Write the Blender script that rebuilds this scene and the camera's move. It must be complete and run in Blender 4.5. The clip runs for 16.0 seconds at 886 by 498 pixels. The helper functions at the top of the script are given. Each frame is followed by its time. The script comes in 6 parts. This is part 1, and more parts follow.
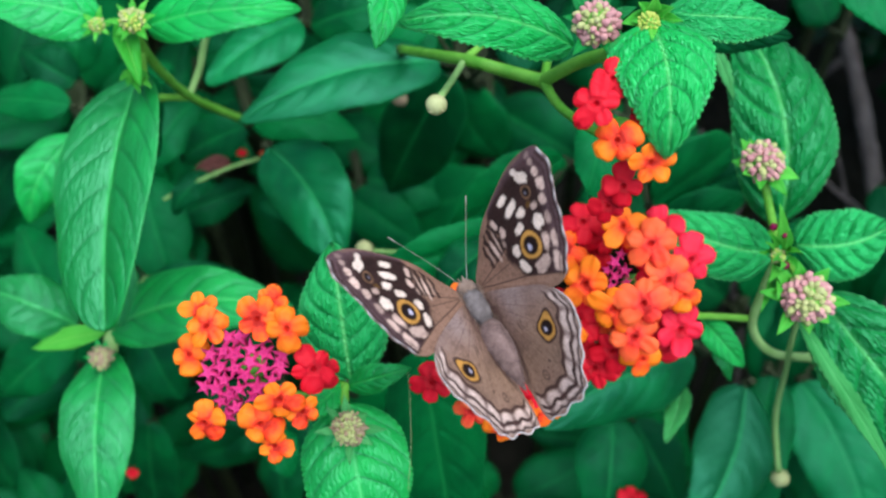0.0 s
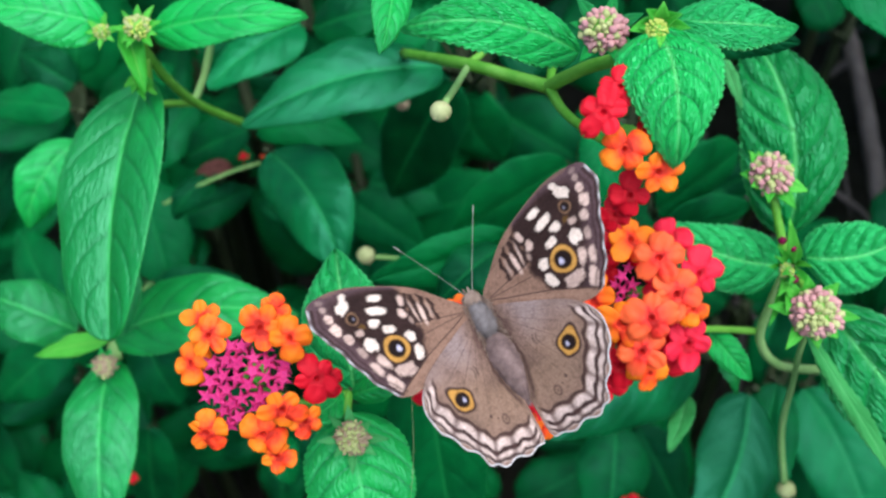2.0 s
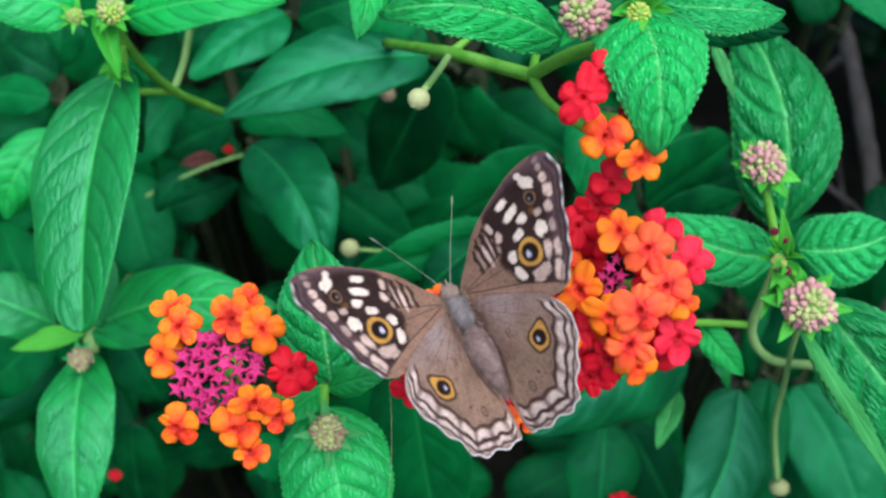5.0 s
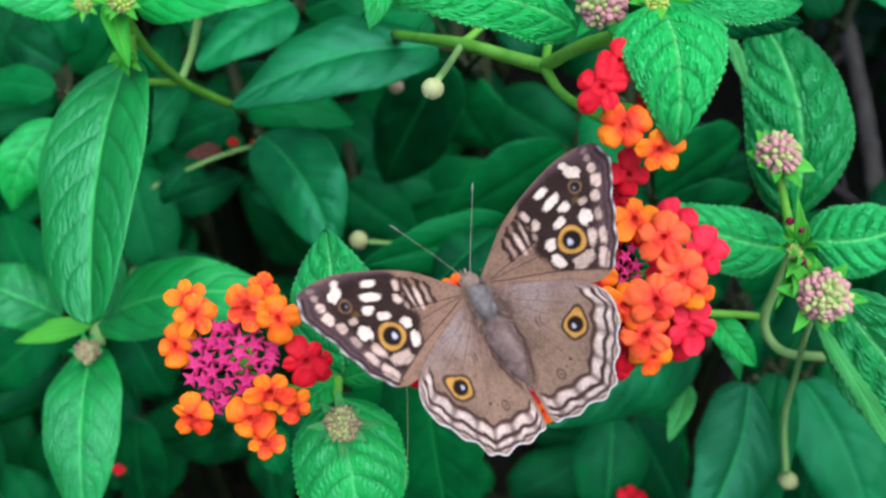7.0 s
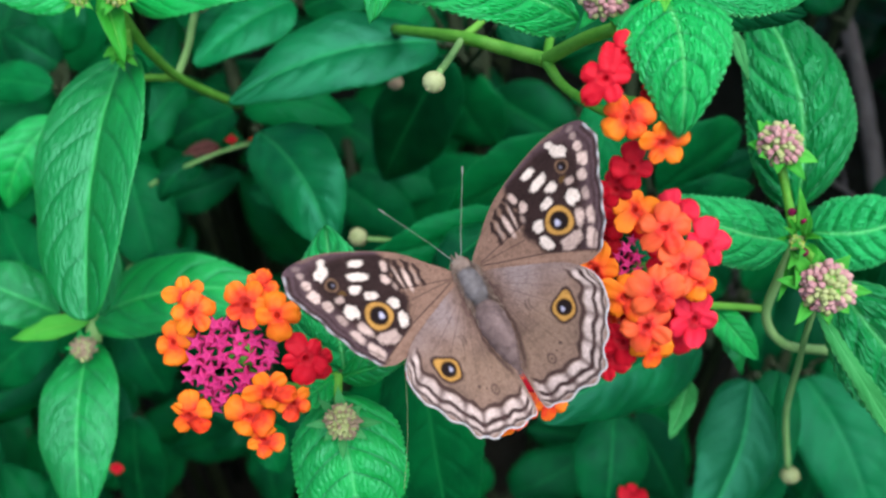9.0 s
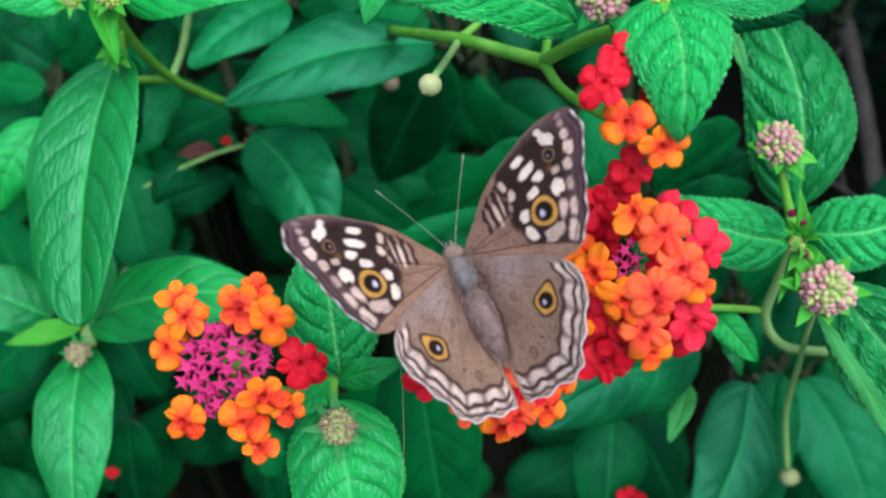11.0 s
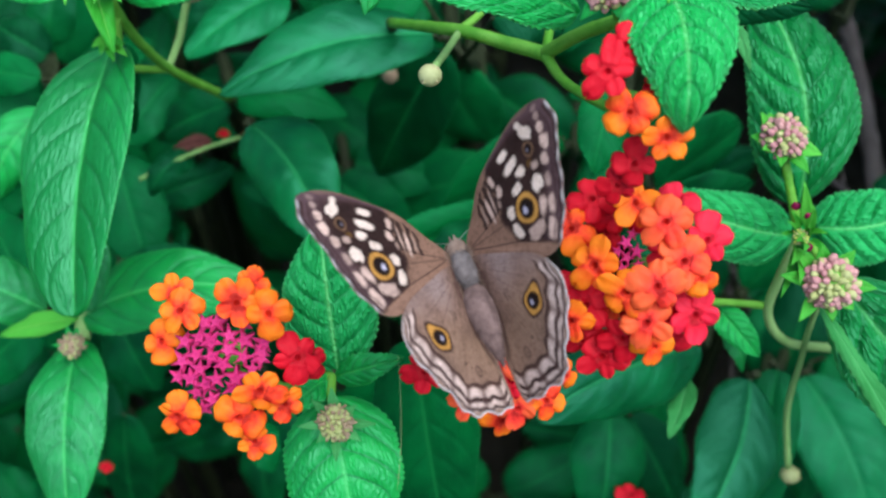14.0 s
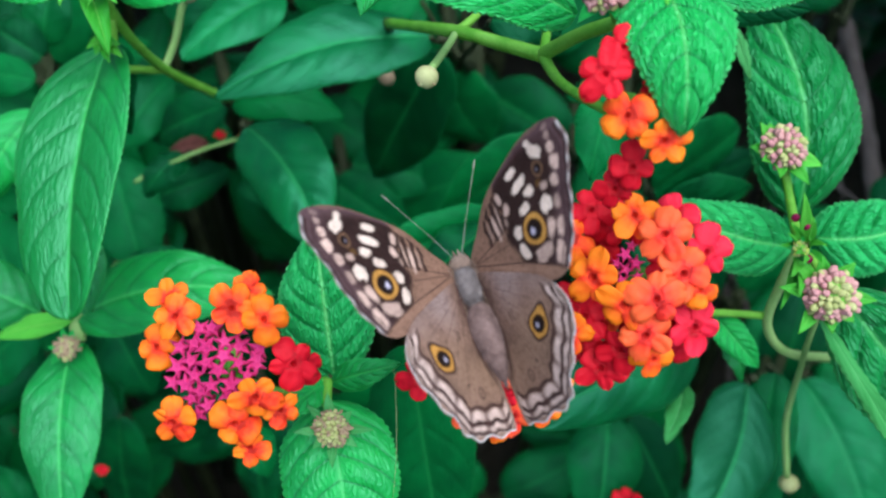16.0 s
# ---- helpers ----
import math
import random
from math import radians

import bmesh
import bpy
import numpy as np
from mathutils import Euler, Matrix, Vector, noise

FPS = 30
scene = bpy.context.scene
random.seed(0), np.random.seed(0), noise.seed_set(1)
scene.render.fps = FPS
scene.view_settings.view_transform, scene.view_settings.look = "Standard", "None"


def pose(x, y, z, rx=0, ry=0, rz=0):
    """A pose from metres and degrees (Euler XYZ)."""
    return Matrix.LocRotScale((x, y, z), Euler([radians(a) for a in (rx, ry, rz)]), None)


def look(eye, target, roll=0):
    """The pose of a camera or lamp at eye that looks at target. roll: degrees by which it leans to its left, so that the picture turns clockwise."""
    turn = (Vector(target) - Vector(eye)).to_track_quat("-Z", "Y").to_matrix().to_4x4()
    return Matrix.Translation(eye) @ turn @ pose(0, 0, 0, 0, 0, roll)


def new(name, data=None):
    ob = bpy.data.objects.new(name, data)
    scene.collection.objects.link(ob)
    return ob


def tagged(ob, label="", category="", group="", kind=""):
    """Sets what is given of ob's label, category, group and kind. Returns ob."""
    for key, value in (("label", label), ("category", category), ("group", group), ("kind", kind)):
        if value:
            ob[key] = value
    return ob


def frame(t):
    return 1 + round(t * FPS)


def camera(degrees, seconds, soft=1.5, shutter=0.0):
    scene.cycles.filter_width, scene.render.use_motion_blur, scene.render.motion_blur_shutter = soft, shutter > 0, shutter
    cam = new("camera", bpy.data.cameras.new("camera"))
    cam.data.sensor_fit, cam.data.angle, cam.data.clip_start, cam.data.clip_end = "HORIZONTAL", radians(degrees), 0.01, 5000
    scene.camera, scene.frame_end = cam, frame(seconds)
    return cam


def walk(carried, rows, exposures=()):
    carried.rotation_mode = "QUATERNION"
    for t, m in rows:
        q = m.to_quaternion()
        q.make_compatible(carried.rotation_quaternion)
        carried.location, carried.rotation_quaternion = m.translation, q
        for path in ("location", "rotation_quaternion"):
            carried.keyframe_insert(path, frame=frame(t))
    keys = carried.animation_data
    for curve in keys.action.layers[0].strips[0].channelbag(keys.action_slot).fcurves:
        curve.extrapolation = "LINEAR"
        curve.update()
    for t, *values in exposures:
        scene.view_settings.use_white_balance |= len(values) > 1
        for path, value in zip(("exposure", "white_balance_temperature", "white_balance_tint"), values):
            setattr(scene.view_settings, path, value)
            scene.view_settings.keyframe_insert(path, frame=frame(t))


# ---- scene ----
# Millimetres in the shrub's own axes: u to the right, v up its face, w out of it.
MM = 0.001
PITCH = radians(50)
FACE = Matrix(((1, 0, 0, 0), (0, math.sin(PITCH), -math.cos(PITCH), 0), (0, math.cos(PITCH), math.sin(PITCH), 0.42), (0, 0, 0, 1)))
DOWN = Vector((0, -math.cos(PITCH), -math.sin(PITCH)))


def view(u, v, w, rx, ry, rz):
    """A pose in the shrub's axes, millimetres and degrees, turned about z, then x, then y."""
    turn = Matrix.Rotation(radians(rz), 4, "Z") @ Matrix.Rotation(radians(rx), 4, "X") @ Matrix.Rotation(radians(ry), 4, "Y")
    return FACE @ Matrix.Translation((u * MM, v * MM, w * MM)) @ turn


cam = camera(50, 16.0, soft=2.4)
cam.data.dof.use_dof, cam.data.dof.focus_distance, cam.data.dof.aperture_fstop = True, 0.14, 22.0
walk(cam, [
    (0.0, view(1.37, 1.34, 151.68, 0.165, 0.519, -0.378)),
    (0.5, view(1.62, 2.02, 151.53, 0.029, 0.582, -0.415)),
    (1.0, view(1.31, 2.26, 151.36, 0.027, 0.585, -0.291)),
    (1.5, view(0.71, 3.10, 150.50, 0.002, 0.535, -0.270)),
    (2.0, view(0.86, 3.38, 150.05, 0.029, 0.528, -0.224)),
    (2.5, view(1.57, 3.04, 149.43, 0.139, 0.566, -0.298)),
    (3.0, view(2.56, 2.64, 148.49, 0.277, 0.588, -0.375)),
    (3.5, view(3.58, 2.12, 146.99, 0.273, 0.582, -0.247)),
    (4.0, view(3.97, 1.75, 146.44, 0.242, 0.490, -0.191)),
    (6.5, view(1.37, 0.87, 145.33, -0.129, 0.191, -0.030)),
    (7.0, view(0.00, 0.00, 145.00, -0.000, 0.000, -0.000)),
    (7.5, view(0.72, -0.54, 144.90, 0.013, 0.158, 0.076)),
    (8.0, view(0.49, -0.58, 144.75, 0.002, 0.119, -0.052)),
    (8.5, view(0.12, -0.36, 144.22, -0.044, 0.031, -0.110)),
    (9.0, view(0.04, -0.45, 143.59, -0.070, -0.015, -0.115)),
    (11.5, view(0.34, 0.63, 141.74, -0.187, -0.236, -0.281)),
    (12.0, view(0.77, 0.60, 141.80, -0.147, -0.216, -0.077)),
    (12.5, view(1.09, 0.95, 141.16, -0.198, -0.211, 0.054)),
    (13.0, view(0.70, 0.36, 140.66, -0.224, -0.286, 0.217)),
    (13.5, view(0.39, -0.40, 140.09, -0.205, -0.306, 0.174)),
    (14.0, view(0.03, -0.99, 139.73, -0.172, -0.312, 0.070)),
    (14.5, view(-0.81, -0.70, 139.60, -0.238, -0.412, 0.052)),
    (15.0, view(-1.03, -0.22, 139.49, -0.331, -0.453, 0.117)),
    (15.5, view(-0.10, 0.72, 139.11, -0.393, -0.405, 0.117)),
    (16.0, view(0.32, 0.19, 138.78, -0.285, -0.435, 0.139)),
], exposures=((0, 1.13), (2, 1.13), (4, 1.07), (7, 1.03), (13, 1.02), (15, 1.05), (16, 1.09)))

# ---- light: an overcast day, open sky above and behind the camera ----
world = bpy.data.worlds.new("sky")
scene.world = world
world.use_nodes = True
wn = world.node_tree.nodes
sky = wn.new("ShaderNodeTexSky")
sky.sky_type, sky.sun_disc = "NISHITA", False
sky.sun_elevation, sky.sun_rotation = radians(70.4), radians(142.4)
sky.air_density, sky.dust_density = 1.0, 1.0
wn["Background"].inputs["Strength"].default_value = 0.105
world.node_tree.links.new(sky.outputs[0], wn["Background"].inputs["Color"])
sun = new("sun", bpy.data.lights.new("sun", "SUN"))
sun.data.energy, sun.data.angle, sun.data.color = 2.55, radians(66), (0.96, 0.99, 1.0)
sun.matrix_world = look((0.5, -0.65, 2.3), (0, 0, 0))


# ---- materials ----
def nodes_of(name):
    m = bpy.data.materials.new(name)
    m.use_nodes = True
    return m, m.node_tree.nodes, m.node_tree.links, m.node_tree.nodes["Principled BSDF"]


def maths(nt, op, a, b=None):
    n = nt.nodes.new("ShaderNodeMath")
    n.operation = op
    for k, x in enumerate((a, b)):
        if x is None:
            continue
        if isinstance(x, (int, float)):
            n.inputs[k].default_value = x
        else:
            nt.links.new(x, n.inputs[k])
    return n.outputs[0]


def ramp(nt, fac, stops):
    n = nt.nodes.new("ShaderNodeValToRGB")
    while len(n.color_ramp.elements) < len(stops):
        n.color_ramp.elements.new(0.5)
    for e, (p, c) in zip(n.color_ramp.elements, stops):
        e.position, e.color = p, (*c, 1)
    nt.links.new(fac, n.inputs[0])
    return n.outputs[0]


def blend(nt, fac, a, b, kind="MIX"):
    n = nt.nodes.new("ShaderNodeMix")
    n.data_type, n.blend_type = "RGBA", kind
    for k, x in ((0, fac), (6, a), (7, b)):
        if isinstance(x, (int, float)):
            n.inputs[k].default_value = x
        elif isinstance(x, tuple):
            n.inputs[k].default_value = (*x, 1)
        else:
            nt.links.new(x, n.inputs[k])
    return n.outputs[2]


def texture(nt, kind, scale, detail=3.0, space="Object"):
    t = nt.nodes.new("ShaderNodeTexCoord")
    n = nt.nodes.new(kind)
    n.inputs["Scale"].default_value = scale
    if kind == "ShaderNodeTexNoise":
        n.inputs["Detail"].default_value = detail
    nt.links.new(t.outputs[space], n.inputs["Vector"])
    return n.outputs[0]


def bump(nt, height, bsdf, strength, distance):
    b = nt.nodes.new("ShaderNodeBump")
    b.inputs["Strength"].default_value, b.inputs["Distance"].default_value = strength, distance
    nt.links.new(height, b.inputs["Height"])
    nt.links.new(b.outputs[0], bsdf.inputs["Normal"])
    return b


def leaf_material(name, dark, light, vein, rough, glow, relief, rugose, count=10.0, gloss=0.5, ribs=0.3, sunk=0.0, sheen=(0.38, 1.0, 0.76)):
    """Net-veined leaf: midrib and side veins by the blade's own coordinates, puckered cells between them."""
    m, nodes, links, bsdf = nodes_of(name)
    nt = m.node_tree
    uv = nodes.new("ShaderNodeUVMap")
    sep = nodes.new("ShaderNodeSeparateXYZ")
    links.new(uv.outputs[0], sep.inputs[0])
    across = maths(nt, "ABSOLUTE", maths(nt, "MULTIPLY", maths(nt, "SUBTRACT", sep.outputs[0], 0.5), 2.0))
    wob = maths(nt, "MULTIPLY", maths(nt, "SUBTRACT", texture(nt, "ShaderNodeTexNoise", 160, 2), 0.5), 0.12)
    phase = maths(nt, "ADD", wob, maths(nt, "SUBTRACT", maths(nt, "MULTIPLY", sep.outputs[1], count), maths(nt, "ADD", across, maths(nt, "MULTIPLY", maths(nt, "POWER", across, 3.0), 0.9))))
    off = maths(nt, "MULTIPLY", maths(nt, "ABSOLUTE", maths(nt, "SUBTRACT", maths(nt, "FRACT", phase), 0.5)), 2.0)
    side = maths(nt, "POWER", off, 10.0)
    mid = maths(nt, "POWER", maths(nt, "SUBTRACT", 1.0, across), 36.0)
    veins = maths(nt, "MINIMUM", maths(nt, "ADD", maths(nt, "MULTIPLY", side, ribs * (1 - sunk)), mid), 1.0)
    info = nodes.new("ShaderNodeObjectInfo")
    patches = maths(nt, "ADD", maths(nt, "MULTIPLY", texture(nt, "ShaderNodeTexNoise", 60, 3), 0.7), maths(nt, "MULTIPLY", texture(nt, "ShaderNodeTexNoise", 260, 4), 0.3))
    tone = maths(nt, "ADD", maths(nt, "MULTIPLY", patches, 0.8), maths(nt, "MULTIPLY", maths(nt, "SUBTRACT", info.outputs["Random"], 0.5), 0.4))
    body = ramp(nt, tone, ((0.25, dark), (0.6, light)))
    vor = nodes.new("ShaderNodeTexVoronoi")
    vor.feature = "DISTANCE_TO_EDGE"
    vor.inputs["Scale"].default_value = 1.0
    cell = nodes.new("ShaderNodeCombineXYZ")
    grit = maths(nt, "MULTIPLY", texture(nt, "ShaderNodeTexNoise", 420, 2), 0.5)
    links.new(maths(nt, "ADD", maths(nt, "MULTIPLY", phase, 2.8), grit), cell.inputs[0])
    links.new(maths(nt, "ADD", maths(nt, "MULTIPLY", sep.outputs[0], 27.0), grit), cell.inputs[1])
    links.new(cell.outputs[0], vor.inputs["Vector"])
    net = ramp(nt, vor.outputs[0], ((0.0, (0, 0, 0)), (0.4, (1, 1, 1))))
    # shade in the creases, between puckers and along sunk veins, is put into the colour
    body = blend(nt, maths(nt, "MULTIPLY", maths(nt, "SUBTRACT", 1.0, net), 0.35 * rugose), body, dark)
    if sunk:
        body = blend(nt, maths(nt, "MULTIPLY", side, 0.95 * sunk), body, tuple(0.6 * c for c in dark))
    rim = maths(nt, "MULTIPLY", maths(nt, "POWER", across, 40.0), 0.45)
    col = blend(nt, maths(nt, "MAXIMUM", veins, rim), body, vein)
    links.new(col, bsdf.inputs["Base Color"])
    spots = texture(nt, "ShaderNodeTexNoise", 120, 3)
    links.new(ramp(nt, spots, ((0.3, (rough - 0.06,) * 3), (0.7, (rough + 0.08,) * 3))), bsdf.inputs["Roughness"])
    bsdf.inputs["Specular IOR Level"].default_value = gloss
    bsdf.inputs["Specular Tint"].default_value = (*sheen, 1)
    dome = maths(nt, "POWER", maths(nt, "SUBTRACT", 1.0, maths(nt, "POWER", off, 6.0)), 1.0)
    height = maths(nt, "ADD", maths(nt, "MULTIPLY", net, 0.85 * rugose), maths(nt, "SUBTRACT", maths(nt, "MULTIPLY", dome, 2.0 * ribs), maths(nt, "MULTIPLY", mid, 0.5)))
    height = maths(nt, "ADD", height, maths(nt, "MULTIPLY", texture(nt, "ShaderNodeTexNoise", 500, 2), 0.35))
    height = maths(nt, "ADD", height, maths(nt, "MULTIPLY", texture(nt, "ShaderNodeTexNoise", 230, 3), 0.7))
    b = bump(nt, height, bsdf, relief, 0.0004)
    thin = nodes.new("ShaderNodeBsdfTranslucent")
    links.new(blend(nt, 0.3, col, (0.05, 0.7, 0.04)), thin.inputs["Color"])
    links.new(b.outputs[0], thin.inputs["Normal"])
    mix = nodes.new("ShaderNodeMixShader")
    mix.inputs[0].default_value = glow
    links.new(bsdf.outputs[0], mix.inputs[1])
    links.new(thin.outputs[0], mix.inputs[2])
    links.new(mix.outputs[0], nodes["Material Output"].inputs["Surface"])
    return m


def petal_material(name, edge, centre, throat, rough=0.55):
    """Corolla: colour runs from the throat to the rim of each lobe."""
    m, nodes, links, bsdf = nodes_of(name)
    nt = m.node_tree
    uv = nodes.new("ShaderNodeUVMap")
    sep = nodes.new("ShaderNodeSeparateXYZ")
    links.new(uv.outputs[0], sep.inputs[0])
    info = nodes.new("ShaderNodeObjectInfo")
    wob = maths(nt, "MULTIPLY", maths(nt, "SUBTRACT", texture(nt, "ShaderNodeTexNoise", 2.6, 3), 0.5), 0.7)
    fac = maths(nt, "ADD", maths(nt, "ADD", sep.outputs[1], wob), maths(nt, "MULTIPLY", maths(nt, "SUBTRACT", info.outputs["Random"], 0.5), 0.22))
    white = nodes.new("ShaderNodeTexWhiteNoise")
    white.noise_dimensions = "2D"
    pair = nodes.new("ShaderNodeCombineXYZ")
    links.new(maths(nt, "FLOOR", sep.outputs[0]), pair.inputs[0])
    links.new(maths(nt, "MULTIPLY", info.outputs["Random"], 50.0), pair.inputs[1])
    links.new(pair.outputs[0], white.inputs["Vector"])
    fac = maths(nt, "ADD", fac, maths(nt, "MULTIPLY", maths(nt, "MULTIPLY", maths(nt, "SUBTRACT", white.outputs["Value"], 0.55), sep.outputs[1]), 1.0))
    col = ramp(nt, fac, ((0.06, throat), (0.25, centre), (0.5, tuple(0.6 * e + 0.4 * c for e, c in zip(edge, centre))), (0.85, edge)))
    links.new(col, bsdf.inputs["Base Color"])
    bsdf.inputs["Roughness"].default_value = rough
    bsdf.inputs["Specular IOR Level"].default_value = 0.25
    bump(nt, texture(nt, "ShaderNodeTexNoise", 9, 3), bsdf, 0.4, 0.0004)
    thin = nodes.new("ShaderNodeBsdfTranslucent")
    links.new(col, thin.inputs["Color"])
    mix = nodes.new("ShaderNodeMixShader")
    mix.inputs[0].default_value = 0.36
    links.new(bsdf.outputs[0], mix.inputs[1])
    links.new(thin.outputs[0], mix.inputs[2])
    links.new(mix.outputs[0], nodes["Material Output"].inputs["Surface"])
    return m


def plain_material(name, a, b, scale, rough, relief=0.4, depth=0.0003, gloss=0.25):
    """Two tones in grain at two scales."""
    m, nodes, links, bsdf = nodes_of(name)
    nt = m.node_tree
    big, small = texture(nt, "ShaderNodeTexNoise", scale, 4), texture(nt, "ShaderNodeTexNoise", scale * 9, 3)
    fac = maths(nt, "ADD", maths(nt, "MULTIPLY", big, 0.65), maths(nt, "MULTIPLY", small, 0.35))
    info = nodes.new("ShaderNodeObjectInfo")
    fac = maths(nt, "ADD", fac, maths(nt, "MULTIPLY", maths(nt, "SUBTRACT", info.outputs["Random"], 0.5), 0.25))
    links.new(ramp(nt, fac, ((0.3, a), (0.7, b))), bsdf.inputs["Base Color"])
    bsdf.inputs["Roughness"].default_value = rough
    bsdf.inputs["Specular IOR Level"].default_value = gloss
    bump(nt, small, bsdf, relief, depth)
    return m


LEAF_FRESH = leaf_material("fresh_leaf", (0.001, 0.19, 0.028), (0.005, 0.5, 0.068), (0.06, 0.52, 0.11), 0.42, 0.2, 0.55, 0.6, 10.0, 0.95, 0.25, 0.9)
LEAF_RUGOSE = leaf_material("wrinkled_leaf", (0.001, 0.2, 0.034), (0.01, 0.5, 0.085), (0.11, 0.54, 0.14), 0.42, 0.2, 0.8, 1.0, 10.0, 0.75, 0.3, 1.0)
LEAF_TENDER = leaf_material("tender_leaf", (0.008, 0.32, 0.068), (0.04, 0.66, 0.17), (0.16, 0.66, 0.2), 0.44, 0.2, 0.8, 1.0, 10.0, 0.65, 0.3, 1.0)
LEAF_UNDER = leaf_material("leaf_underside", (0.035, 0.26, 0.06), (0.085, 0.41, 0.125), (0.13, 0.45, 0.16), 0.6, 0.25, 0.3, 0.3, 10.0, 0.2, 0.3)
# Mature green, darkened in the colour for the shade deeper in the shrub.
LEAF_MATURE_SHADED = leaf_material("shaded_mature_leaf", (0.0005, 0.045, 0.012), (0.001, 0.16, 0.032), (0.008, 0.2, 0.045), 0.42, 0.1, 0.5, 0.3, 10.0, 0.25, 0.15, 0.3, (0.2, 1.0, 0.65))
LEAF_WAXY = leaf_material("waxy_leaf", (0.0005, 0.075, 0.02), (0.002, 0.22, 0.05), (0.02, 0.28, 0.075), 0.40, 0.1, 0.5, 0.3, 10.0, 0.6, 0.2, 0.4, (0.22, 1.0, 0.7))
LEAF_YOUNG = leaf_material("young_leaf", (0.035, 0.34, 0.025), (0.105, 0.54, 0.06), (0.2, 0.58, 0.1), 0.42, 0.3, 0.4, 0.2, 10.0, 0.3, 0.12)
ORANGE = petal_material("orange_petal", (1.0, 0.275, 0.014), (0.98, 0.065, 0.02), (0.5, 0.014, 0.006))
RED = petal_material("red_petal", (0.84, 0.012, 0.034), (0.72, 0.004, 0.022), (0.5, 0.003, 0.012))
ROSE = petal_material("rose_petal", (0.92, 0.03, 0.075), (0.85, 0.012, 0.045), (0.5, 0.004, 0.015))
CORAL = petal_material("coral_petal", (1.0, 0.17, 0.05), (0.98, 0.05, 0.035), (0.5, 0.012, 0.01))
MAGENTA = petal_material("magenta_bud", (0.80, 0.06, 0.28), (0.66, 0.025, 0.19), (0.34, 0.01, 0.09))
STEM = plain_material("green_stem", (0.07, 0.28, 0.02), (0.17, 0.44, 0.06), 300, 0.5)
STEM_OLD = plain_material("pale_stem", (0.12, 0.30, 0.07), (0.26, 0.44, 0.15), 200, 0.6)
BUD_PINK = plain_material("pink_bud", (0.44, 0.19, 0.21), (0.58, 0.33, 0.30), 400, 0.6)
BUD_GREEN = plain_material("green_bud", (0.32, 0.38, 0.12), (0.46, 0.48, 0.22), 500, 0.6)
BUD_YELLOW = plain_material("yellow_bud", (0.32, 0.42, 0.05), (0.52, 0.58, 0.14), 500, 0.6)
BUD_BROWN = plain_material("spent_bud", (0.24, 0.17, 0.10), (0.44, 0.33, 0.22), 500, 0.75)
BERRY = plain_material("pale_bud", (0.26, 0.30, 0.12), (0.42, 0.44, 0.22), 500, 0.6)
WOODY = plain_material("woody_stem", (0.012, 0.022, 0.008), (0.04, 0.055, 0.022), 200, 0.7)
BARK = plain_material("grey_bark", (0.10, 0.085, 0.08), (0.24, 0.21, 0.20), 120, 0.85, 0.8, 0.001)
SOIL = plain_material("dark_soil", (0.02, 0.0185, 0.014), (0.058, 0.052, 0.04), 30, 0.95, 1.0, 0.01, 0.02)
DRY = plain_material("dry_leaf", (0.06, 0.02, 0.016), (0.14, 0.05, 0.04), 80, 0.8)
FUR = plain_material("tan_fur", (0.14, 0.09, 0.065), (0.38, 0.27, 0.215), 900, 0.9, 1.0, 0.0003)
BELLY = plain_material("pinkish_grey_fur", (0.11, 0.07, 0.063), (0.31, 0.21, 0.195), 650, 0.9, 1.0, 0.0003)
DOWNY = plain_material("blue_grey_down", (0.08, 0.066, 0.063), (0.28, 0.245, 0.242), 700, 0.9, 1.0, 0.0003)
FEELER = plain_material("grey_feeler", (0.16, 0.16, 0.13), (0.30, 0.30, 0.26), 900, 0.6)
EYE = plain_material("brown_eye", (0.10, 0.05, 0.03), (0.18, 0.10, 0.06), 1500, 0.25)


def wing_material():
    m, nodes, links, bsdf = nodes_of("scaled_wing")
    nt = m.node_tree
    attr = nodes.new("ShaderNodeVertexColor")
    attr.layer_name = "scales"
    grain = texture(nt, "ShaderNodeTexNoise", 3500, 2)
    mottle = texture(nt, "ShaderNodeTexNoise", 420, 3)
    col = blend(nt, 0.55, attr.outputs[0], ramp(nt, grain, ((0.3, (0.55, 0.55, 0.55)), (0.7, (1, 1, 1)))), "MULTIPLY")
    fleck = texture(nt, "ShaderNodeTexNoise", 1300, 4)
    col = blend(nt, 0.38, col, ramp(nt, fleck, ((0.34, (0.5, 0.46, 0.44)), (0.5, (1, 1, 1)), (0.7, (1.0, 1.0, 1.0)))), "MULTIPLY")
    col = blend(nt, 0.4, col, ramp(nt, mottle, ((0.3, (0.75, 0.72, 0.7)), (0.7, (1, 1, 1)))), "MULTIPLY")
    links.new(col, bsdf.inputs["Base Color"])
    bsdf.inputs["Roughness"].default_value = 0.75
    bsdf.inputs["Specular IOR Level"].default_value = 0.105
    bump(nt, grain, bsdf, 0.5, 0.00015)
    return m


WING = wing_material()

# ---- shapes ----
BASE = {}


def thing(name, at, label, category, group="", kind=""):
    """An Empty at a place in the shrub's axes; its parts are built in those axes."""
    ob = new(name)
    ob.empty_display_size = 0.005
    ob.matrix_world = FACE @ Matrix.Translation(Vector(at) * MM)
    BASE[ob] = Vector(at)
    return tagged(ob, label, category, group, kind)


